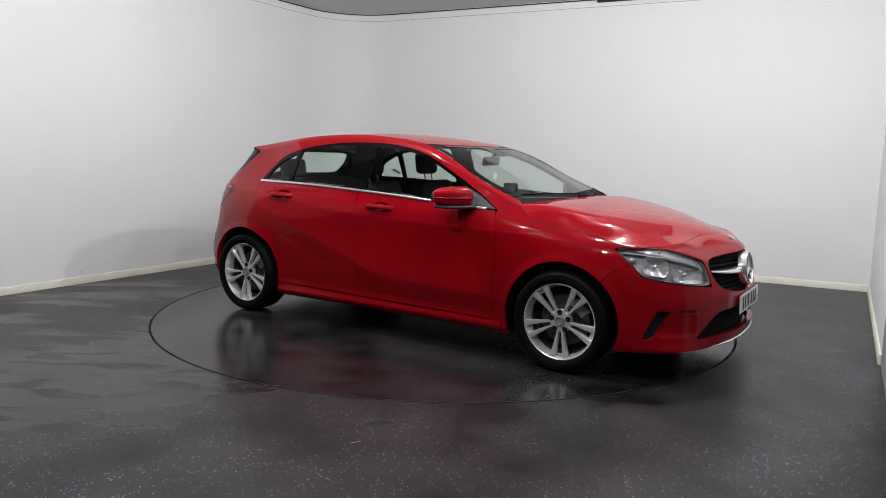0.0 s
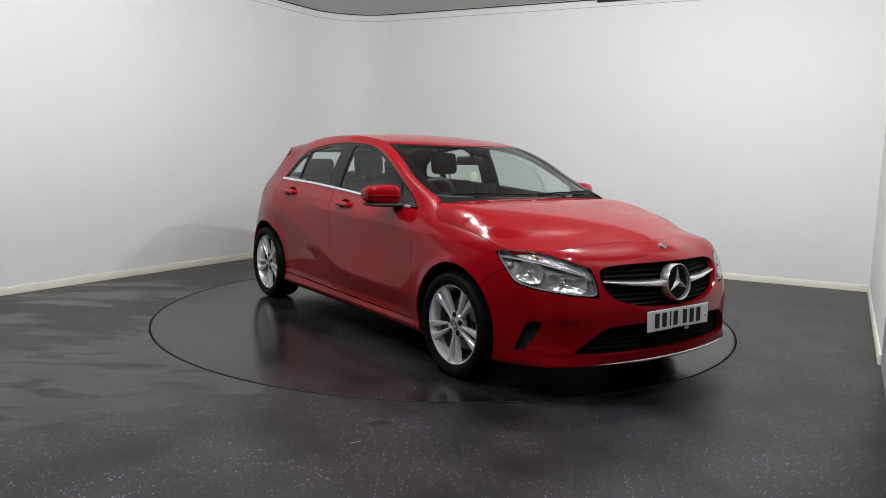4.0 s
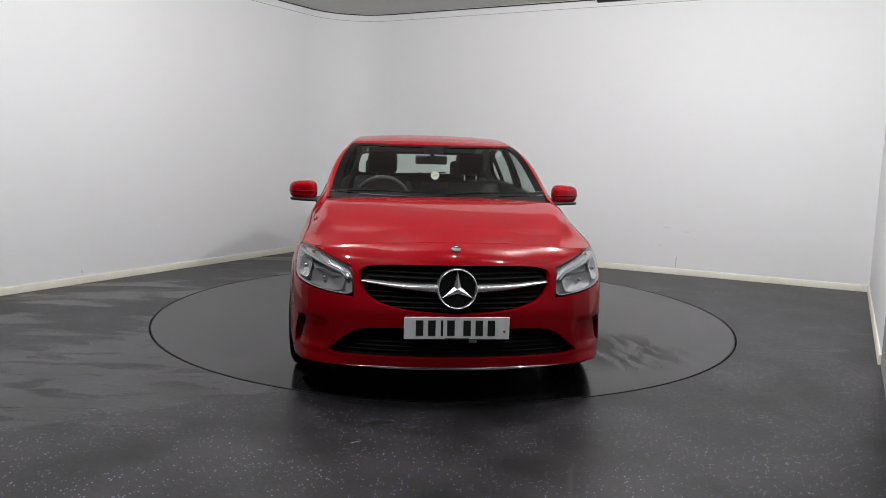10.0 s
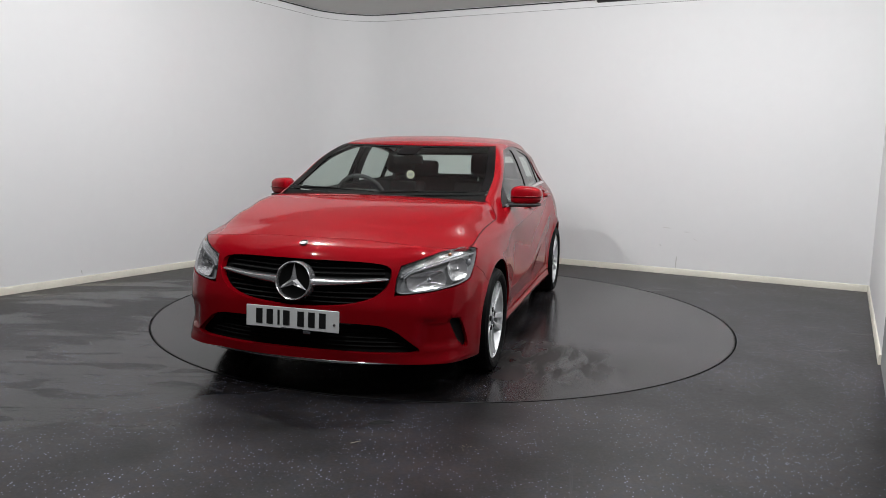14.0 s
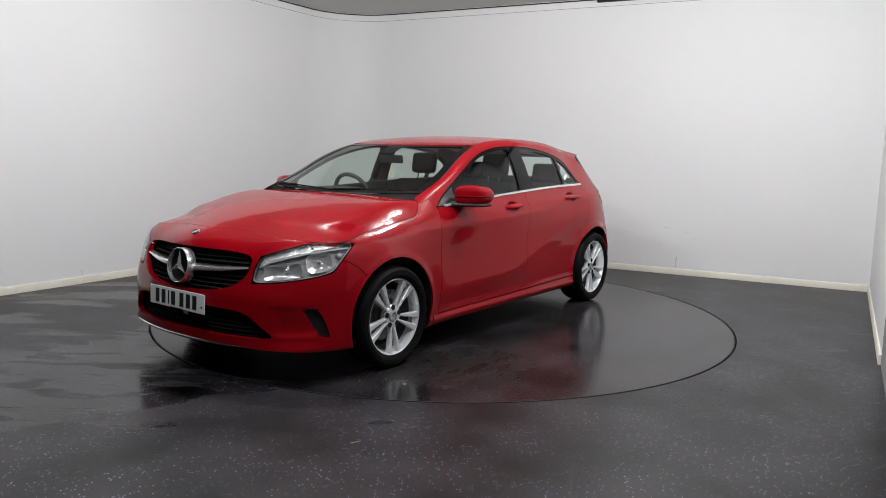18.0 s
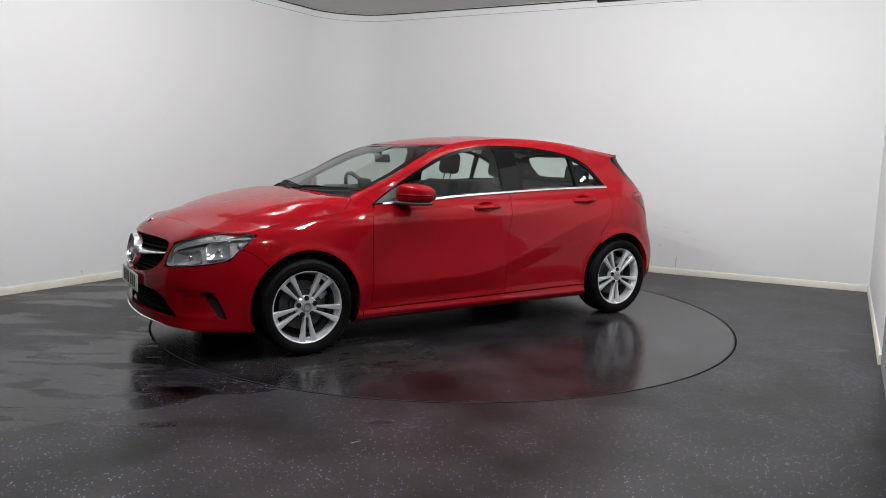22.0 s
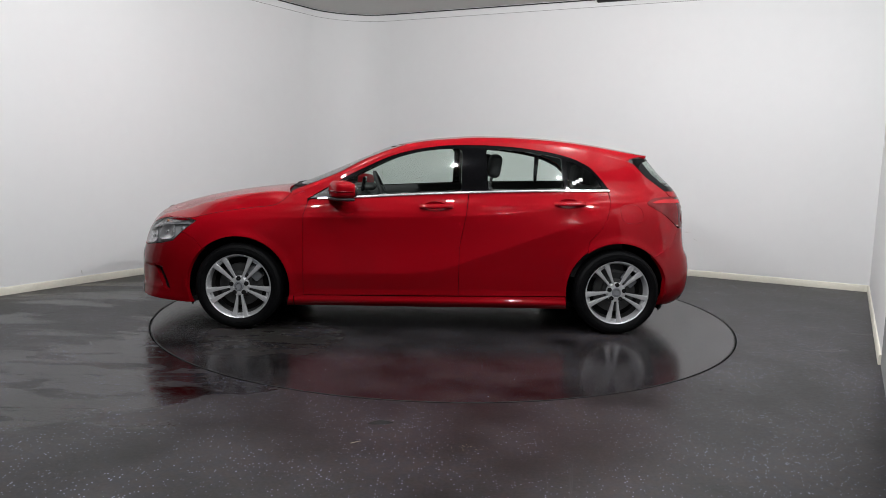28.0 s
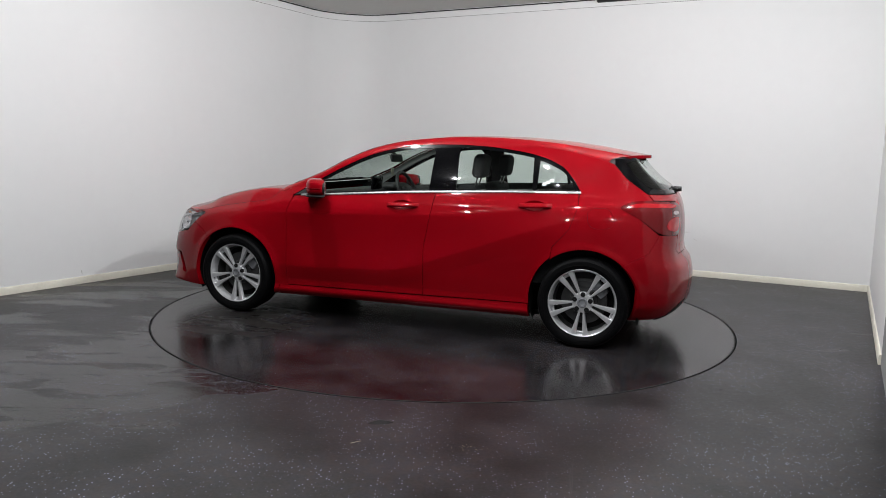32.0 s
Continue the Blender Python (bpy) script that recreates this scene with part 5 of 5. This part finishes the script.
TYRE = mesh_from("tyre", revolve([(0.214, -0.085), (0.245, -0.106), (0.278, -0.112), (0.296, -0.100), (0.3035, -0.080), (0.3055, -0.060), (0.3055, -0.046), (0.299, -0.044), (0.299, -0.038),
                                  (0.306, -0.036), (0.3065, -0.008), (0.300, -0.006), (0.300, 0.006), (0.3065, 0.008), (0.306, 0.036), (0.299, 0.038), (0.299, 0.044), (0.3055, 0.046), (0.3055, 0.060),
                                  (0.3035, 0.080), (0.296, 0.100), (0.280, 0.1115), (0.262, 0.1125), (0.2600, 0.1105), (0.256, 0.1118), (0.240, 0.107), (0.231, 0.101), (0.228, 0.094)], 72, "y"), M_RUBBER)
RIM = mesh_from("rim", revolve([(0.2060, 0.030), (0.2080, 0.052), (0.2150, 0.070), (0.2175, 0.086), (0.2205, 0.094), (0.2260, 0.0975), (0.2300, 0.096), (0.2300, 0.086)], 72, "y"), M_ALLOY)
BARREL = mesh_from("barrel", revolve([(0.190, -0.09), (0.196, -0.01), (0.2060, 0.030)], 72, "y"), M_DISCBRAKE)
TAB = mesh_from("spoke_tab", bm_rbox((0.196, 0.052, -0.0190), (0.216, 0.074, 0.0190), 0.003, 1), M_ALLOY)
SPOKES = [spoke_mesh(1), spoke_mesh(-1)]
HUB = mesh_from("hub", revolve([(0.070, 0.040), (0.070, 0.070), (0.062, 0.078), (0.038, 0.080), (0.034, 0.076), (0.0005, 0.076)], 40, "y"), M_ALLOY)
CAP = mesh_from("centre_cap", revolve([(0.033, 0.076), (0.032, 0.083), (0.028, 0.085), (0.024, 0.083), (0.0005, 0.084)], 32, "y"), M_CALIPER)
BOLT = mesh_from("wheel_bolt", revolve([(0.0162, 0.076), (0.0160, 0.0825), (0.0110, 0.0832), (0.0005, 0.0832)], 14, "y"), M_INNER)
CAPSTAR = mesh_from("cap_star", revolve([(0.0235, 0.0835), (0.0225, 0.0862), (0.0205, 0.0862), (0.0195, 0.0835)], 24, "y"), M_CHROME)
BRAKE = mesh_from("brake_disc", revolve([(0.155, -0.02), (0.155, 0.0), (0.148, 0.002), (0.095, 0.002), (0.09, 0.02), (0.05, 0.022)], 48, "y"), M_DISCBRAKE)
BACK = mesh_from("dark_back", revolve([(0.197, -0.03), (0.05, -0.03)], 40, "y"), M_INNER)
CALI = mesh_from("brake_caliper", moved(bm_rbox((-0.055, -0.04, -0.035), (0.055, 0.035, 0.035), 0.012, 2), pose(-0.10, 0, 0.085, ry=-45)), M_CALIPER)
for wx in (1.3495, -1.3495):
    for sd in (1, -1):
        wheel = new("wheel")
        wheel.parent = car
        wheel["label"] = "five-spoke-pair silver alloy wheel with black tyre"
        wheel.matrix_basis = pose(wx, 0.777 * sd, 0.3065, rz=0 if sd > 0 else 180)

        def sub(name, me, m=None):
            ob = new(name, me)
            ob.parent = wheel
            if m is not None:
                ob.matrix_basis = m
            return ob
        for nm, me in (("tyre", TYRE), ("rim", RIM), ("barrel", BARREL), ("hub", HUB), ("centre_cap", CAP), ("cap_star", CAPSTAR), ("brake_disc", BRAKE), ("dark_back", BACK), ("brake_caliper", CALI)):
            sub(nm, me)
        turn = 2 if wx > 0 else -3
        for k in range(5):
            a = 90 + turn + 72 * k
            sub("spoke_tab", TAB, pose(0, 0, 0, ry=a))
            for sm in SPOKES:
                sub("spoke", sm, pose(0, 0, 0, ry=a))
            b = radians(a + 36)
            sub("wheel_bolt", BOLT, pose(0.055 * math.cos(b), 0, -0.055 * math.sin(b)))

# ---- door mirrors ----
def superball(c, r, ex=0.55, n=18, m=28, shear=0.0):
    rows = []
    for i in range(n + 1):
        v = -math.pi / 2 + math.pi * i / n
        ring = []
        for k in range(m + 1):
            u = 2 * math.pi * k / m
            f = lambda w: math.copysign(abs(w)**ex, w)
            x, y, z = f(math.cos(v)) * f(math.cos(u)), f(math.cos(v)) * f(math.sin(u)), f(math.sin(v))
            ring.append([c[0] + r[0] * x - shear * y, c[1] + r[1] * y, c[2] + r[2] * z * (1 - 0.12 * y)])
        rows.append(ring)
    return np.array(rows)


def ball(name, c, r, ex, n, mat, parent, sd, shear=0.0, label=''):
    P = superball(c, r, ex, n, shear=shear) * np.array([1, sd, 1])
    return grid_mesh(name, P, mat, parent, label, ref=(c[0], c[1] * sd, c[2]))


for sd in (1, -1):
    dm = ball("door_mirror", (0.615, 0.912, 1.004), (0.080, 0.098, 0.064), 0.62, 18, M_RED, car, sd, 0.045, "red door mirror with a black base")
    ball("mirror_base", (0.625, 0.905, 0.942), (0.076, 0.100, 0.013), 0.5, 8, M_BLACK, dm, sd, 0.045)
    ball("mirror_arm", (0.675, 0.812, 0.945), (0.050, 0.040, 0.018), 0.6, 8, M_BLACK, dm, sd)
    ball("mirror_glass", (0.552, 0.912, 1.002), (0.010, 0.078, 0.040), 0.5, 8, M_CHROME, dm, sd, 0.045)
    ball("mirror_rim", (0.556, 0.912, 1.002), (0.018, 0.088, 0.049), 0.6, 8, M_BLACK, dm, sd, 0.045)
    ball("indicator_strip", (0.620, 0.914, 0.998), (0.0815, 0.1005, 0.010), 0.60, 8, M_TAILDARK, dm, sd, 0.045)
    sail = [(tx(0.858), float(belt(0.858)) + 0.004), (tx(0.66), float(belt(0.66)) + 0.006), (tx(0.652), 1.05), (tx(0.72), float(win_top(0.72)) - 0.012)]
    panel("mirror_sail", sail, M_BLACK, car, side=sd, inward=-0.003, gap=0.0, lip=0.006)

# ---- wipers, cowl ----
cow = np.stack([np.array([hood_rear(u) for u in np.linspace(0, 1, 16)]) + np.array([-0.002, 0, -0.016]), np.array([ws_front(u) for u in np.linspace(0, 1, 16)]) + np.array([0.0, 0, -0.004])], 0)
for sd in (1, -1):
    grid_mesh("cowl", cow * np.array([1, sd, 1]), M_MATTE, car)


def rod(a, b, r0, r1, n=10):
    a, b = Vector(a), Vector(b)
    bm = bmesh.new()
    bmesh.ops.create_cone(bm, cap_ends=True, segments=n, radius1=r0, radius2=r1, depth=(b - a).length)
    return moved(bm, Matrix.Translation((a + b) / 2) @ (b - a).to_track_quat("Z", "Y").to_matrix().to_4x4())


def on_screen(y, v, lift=0.012):
    i = v * (W.shape[0] - 1)
    k = int(min(i, W.shape[0] - 2))
    row = W[k] * (1 - (i - k)) + W[k + 1] * (i - k)
    return Vector((np.interp(y, row[:, 1], row[:, 0]) + lift * 0.5, y, np.interp(y, row[:, 1], row[:, 2]) + lift))


for y0, y1 in ((-0.60, -0.02), (0.02, 0.58)):
    wp = part("wiper", rod(on_screen(y0, 0.02, 0.006), on_screen(y0 + 0.25, 0.055, 0.010), 0.007, 0.005), M_MATTE, car)
    part("blade", rod(on_screen(y0 + 0.02, 0.045, 0.007), on_screen(y1, 0.035, 0.007), 0.005, 0.004), M_MATTE, wp)
w0 = Vector(skin(T_END - 0.02, 1.050, -0.012))
rwp = part("rear_wiper", rod(w0, Vector(skin(T_END - 0.34, 1.075, -0.014)), 0.010, 0.006), M_BLACK, car)
part("wiper_hub", rod(w0 + Vector((0.02, 0, 0)), w0 + Vector((-0.035, 0, 0.004)), 0.022, 0.018, 16), M_BLACK, rwp)

# ---- inside ----
def cushion(name, lo, hi, r, mat, parent, m=None, label=""):
    bm = bm_rbox(lo, hi, r, 3)
    if m is not None:
        moved(bm, m)
    return part(name, bm, mat, parent, label)


for sd in (1, -1):
    st = cushion("front_seat", (-0.25, -0.25, 0.0), (0.25, 0.25, 0.16), 0.05, M_SEAT, car, pose(0.05, 0.37 * sd, 0.36, ry=-6), "dark cloth front seat")
    cushion("seat_back", (-0.06, -0.24, 0.0), (0.06, 0.24, 0.62), 0.05, M_SEAT, st, pose(-0.22, 0.37 * sd, 0.46, ry=-20))
    hr = cushion("headrest", (-0.045, -0.122, 0.0), (0.045, 0.122, 0.18), 0.04, M_SEAT, st, pose(-0.475, 0.37 * sd, 1.095, ry=-8))
    for dy in (-0.05, 0.05):
        part("headrest_post", rod((-0.445, 0.37 * sd + dy, 1.0), (-0.475, 0.37 * sd + dy, 1.12), 0.006, 0.006), M_SATIN, st)
bench = cushion("rear_bench", (-0.22, -0.64, 0.0), (0.24, 0.64, 0.15), 0.05, M_SEAT, car, pose(-0.88, 0, 0.42, ry=-5), "dark cloth rear bench")
cushion("bench_back", (-0.06, -0.64, 0.0), (0.06, 0.64, 0.58), 0.05, M_SEAT, bench, pose(-1.07, 0, 0.50, ry=-20))
for yy in (-0.40, 0.40):
    cushion("headrest", (-0.04, -0.13, 0.0), (0.04, 0.13, 0.155), 0.035, M_SEAT, bench, pose(-1.27, yy, 1.045, ry=-10))
    for dy in (-0.05, 0.05):
        part("headrest_post", rod((-1.255, yy + dy, 0.98), (-1.272, yy + dy, 1.065), 0.006, 0.006), M_SATIN, bench)
cushion("parcel_shelf", (-0.22, -0.56, -0.012), (0.20, 0.56, 0.012), 0.01, M_DASH, car, pose(-1.53, 0, 0.985))
dash = cushion("dashboard", (-0.20, -0.70, -0.30), (0.28, 0.70, 0.0), 0.08, M_DASH, car, pose(0.73, 0, 0.962, ry=4), "dark moulded dashboard")
cushion("instrument_hood", (-0.10, -0.17, 0.0), (0.10, 0.17, 0.055), 0.03, M_DASH, dash, pose(0.56, -0.37, 0.945))
cushion("dash_screen", (-0.012, -0.095, 0.0), (0.012, 0.095, 0.115), 0.01, M_GLASSBLACK, dash, pose(0.545, 0.0, 0.955, ry=-8))
WHEEL_M = pose(0.40, -0.37, 0.925, ry=-66)
bm = bmesh.new()
ring = []
for i in range(40):
    a = 2 * math.pi * i / 40
    cen = Vector((0.185 * math.cos(a), 0.185 * math.sin(a), 0))
    out = Vector((math.cos(a), math.sin(a), 0))
    ring.append([bm.verts.new(cen + out * 0.016 * math.cos(b) + Vector((0, 0, 0.016 * math.sin(b)))) for b in np.linspace(0, 2 * math.pi, 11)[:-1]])
for i in range(40):
    for k in range(10):
        bm.faces.new([ring[i][k], ring[(i + 1) % 40][k], ring[(i + 1) % 40][(k + 1) % 10], ring[i][(k + 1) % 10]])
bmesh.ops.recalc_face_normals(bm, faces=bm.faces[:])
sw = part("steering_wheel", moved(bm, WHEEL_M), M_DASH, car, "black steering wheel on the right-hand side")
cushion("wheel_boss", (-0.07, -0.08, -0.03), (0.06, 0.08, 0.02), 0.02, M_DASH, sw, WHEEL_M)
for a, b in (((0, -0.18, 0), (0, 0.18, 0)), ((0, 0, 0), (-0.18, 0, 0))):
    part("wheel_spoke", rod(WHEEL_M @ Vector(a), WHEEL_M @ Vector(b), 0.014, 0.014), M_SATIN, sw)
for sd in (1, -1):
    rows = []
    for x in np.linspace(0.95, -1.45, 30):
        z = float(belt(x)) - 0.004
        rows.append([skin(tx(x) * sd, zz, inn) for zz, inn in ((z + 0.012, 0.035), (z + 0.012, 0.085), (z - 0.06, 0.10), (0.40, 0.10))])
    grid_mesh("door_trim", np.array(rows), M_DASH, car)
    # roof pillar linings
    rows = []
    for zz in np.linspace(0.98, 1.35, 10):
        rows.append([skin(tx(-0.33 + dx_) * sd, zz, 0.035) for dx_ in (-0.055, 0.0, 0.055)])
    grid_mesh("pillar_lining", np.array(rows), M_DASH, car)
rvm = cushion("rear_view_mirror", (-0.012, -0.115, -0.032), (0.012, 0.115, 0.032), 0.012, M_BLACK, car, pose(0.37, -0.02, 1.222, ry=10), "black rear-view mirror")
part("mirror_stem", rod((0.375, -0.02, 1.245), (0.40, -0.005, 1.272), 0.012, 0.012), M_BLACK, rvm)
tagm = pose(0.392, 0.009, 1.112, ry=2)
part("hanging_tag", moved(revolve([(0.0005, 0.0015), (0.030, 0.0015), (0.031, 0.0), (0.030, -0.0015), (0.0005, -0.0015)], 32), tagm), M_TAG, rvm, "round cream paper tag")
for dz in (0.010, 0.0, -0.010):
    part("print_bar", moved(bm_rbox((-0.0022, -0.016, dz - 0.002), (0.0022, 0.016, dz + 0.002), 0.0003, 1), tagm), M_LAMPGREY, rvm)

# paper sticker on the rear quarter window
for i in range(3):
    q = 0.024 * (i - 1)
    rows = [[skin(tx(-1.06 - q - 0.014 * e), float(belt(-1.1)) + 0.066 + 0.5 * q + dz, 0.008) for dz in (-0.011, 0.011)] for e in (-1, 1)]
    grid_mesh("sticker", np.array(rows), M_PLATE, car)

# ---- marks on walls and floor, litter ----
M_SCUFF = material("grey_scuff", (0.60, 0.59, 0.57), 0.7, vary=0.25, scale=40)
M_STRAW = material("pale_straw", (0.55, 0.50, 0.38), 0.6, vary=0.1, scale=60)
M_SCRATCH = material("pale_scratch", (0.026, 0.026, 0.028), 0.5, vary=0.3, scale=50)
M_SLIT = material("dark_cut", (0.004, 0.004, 0.004), 0.8)
SETTING = {o.name: o for o in bpy.data.objects if o.parent is None}


def on_wall(name, pt, along_dir, k0, z0, k1, z1, w, mat, parent):
    """A thin smear on a wall from (k0, z0) to (k1, z1), w thick."""
    d = along_dir.normalized()
    n = Vector((-d.y, d.x))
    if n.dot(-pt) < 0:
        n = -n
    a = Vector((*(pt + d * k0 + n * 0.0008), z0))
    b = Vector((*(pt + d * k1 + n * 0.0008), z1))
    u = (b - a).normalized()
    v = u.cross(Vector((n.x, n.y, 0))).normalized()
    bm = bmesh.new()
    lo, hi = [], []
    for i in range(9):
        q = i / 8
        hw = w * 0.5 * (0.25 + math.sin(math.pi * q)) * (1 + 0.3 * math.sin(9 * q + k0 * 7))
        c = a.lerp(b, q)
        lo.append(bm.verts.new(c - v * hw))
        hi.append(bm.verts.new(c + v * hw))
    for i in range(8):
        bm.faces.new([lo[i], lo[i + 1], hi[i + 1], hi[i]])
    return part(name, bm, mat, parent)


WB, WL = SETTING["wall_back"], SETTING["wall_left"]
for k0, z0, k1, z1, w in ((2.025, 0.512, 1.936, 0.507, 0.006), (1.80, 0.474, 1.728, 0.480, 0.006), (1.862, 0.20, 1.867, 0.065, 0.010),
                          (1.70, 0.41, 1.66, 0.39, 0.004), (2.06, 0.33, 2.03, 0.30, 0.006)):
    on_wall("scuff_mark", B_PT, B_DIR, k0, z0, k1, z1, w, M_SCUFF, WB)
on_wall("scuff_mark", L_PT, L_DIR, -1.125, 0.130, -1.114, 0.085, 0.009, M_SCUFF, WL)


def on_floor(name, x0, y0, x1, y1, w, mat, parent, h=0.0008, n=10, wob=0.0):
    a, b = Vector((x0, y0, h)), Vector((x1, y1, h))
    v = Vector((-(b - a).y, (b - a).x, 0)).normalized()
    bm = bmesh.new()
    lo, hi = [], []
    for i in range(n + 1):
        q = i / n
        c = a.lerp(b, q) + v * wob * math.sin(7 * q + x0 * 5)
        hw = 0.5 * w * (0.2 + math.sin(math.pi * q))
        lo.append(bm.verts.new(c - v * hw))
        hi.append(bm.verts.new(c + v * hw))
    for i in range(n):
        bm.faces.new([lo[i], lo[i + 1], hi[i + 1], hi[i]])
    bmesh.ops.recalc_face_normals(bm, faces=bm.faces[:])
    return part(name, bm, mat, parent)


FL = SETTING["floor"]
on_floor("cut_line", -3.027, -0.499, -2.928, -0.329, 0.006, M_SLIT, FL)
for x0, y0, x1, y1 in ((0.557, -2.93, 0.480, -3.30), (0.574, -2.88, 0.487, -3.30), (0.44, -3.0, 0.41, -3.28), (0.70, -2.78, 0.67, -3.05)):
    on_floor("scratch", x0, y0, x1, y1, 0.003 if x0 > 0.5 and x0 < 0.6 else 0.002, M_SCRATCH, FL, wob=0.003)
on_floor("dark_stain", -0.345, -2.545, -0.225, -2.522, 0.045, M_SLIT, FL, n=14, wob=0.004)
for x0, y0, w in ((2.153, -1.017, 0.010), (1.561, -1.918, 0.012), (1.715, -1.847, 0.009)):
    on_floor("crumb", x0 - w, y0, x0 + w, y0 + 0.004, w, M_SLIT, FL, h=0.0015, n=5)
rnd = random.Random(11)
for i in range(26):
    x, y = rnd.gauss(0.095, 0.035), rnd.gauss(-2.815, 0.03)
    a = rnd.uniform(0, math.pi)
    s = rnd.uniform(0.002, 0.006)
    on_floor("pale_fleck", x, y, x + s * math.cos(a), y + s * math.sin(a), 0.003, M_STRAW, FL, n=2)
bm = bmesh.new()
a, b = Vector((-0.394, -2.79, 0.0015)), Vector((-0.353, -2.762, 0.0015))
bmesh.ops.create_cone(bm, cap_ends=True, segments=8, radius1=0.0014, radius2=0.001, depth=(b - a).length,
                      matrix=Matrix.Translation((a + b) / 2) @ (b - a).to_track_quat("Z", "Y").to_matrix().to_4x4())
st = thing("straw_piece", bm, M_STRAW, "short piece of pale straw lying on the dark floor", "straw")


def motions():
    """The turntable turns at an even pace, and the car stands on it."""
    rows_disc, rows_car = [], []
    for i in range(65):
        t = i * 0.5
        turn = Matrix.Rotation(radians(TURN_START + TURN_RATE * t), 4, "Z")
        rows_disc.append((t, turn))
        rows_car.append((t, turn @ Matrix.Translation((CAR_OFF[0], CAR_OFF[1], 0.0))))
    walk(turntable, rows_disc)
    walk(car, rows_car)


motions()
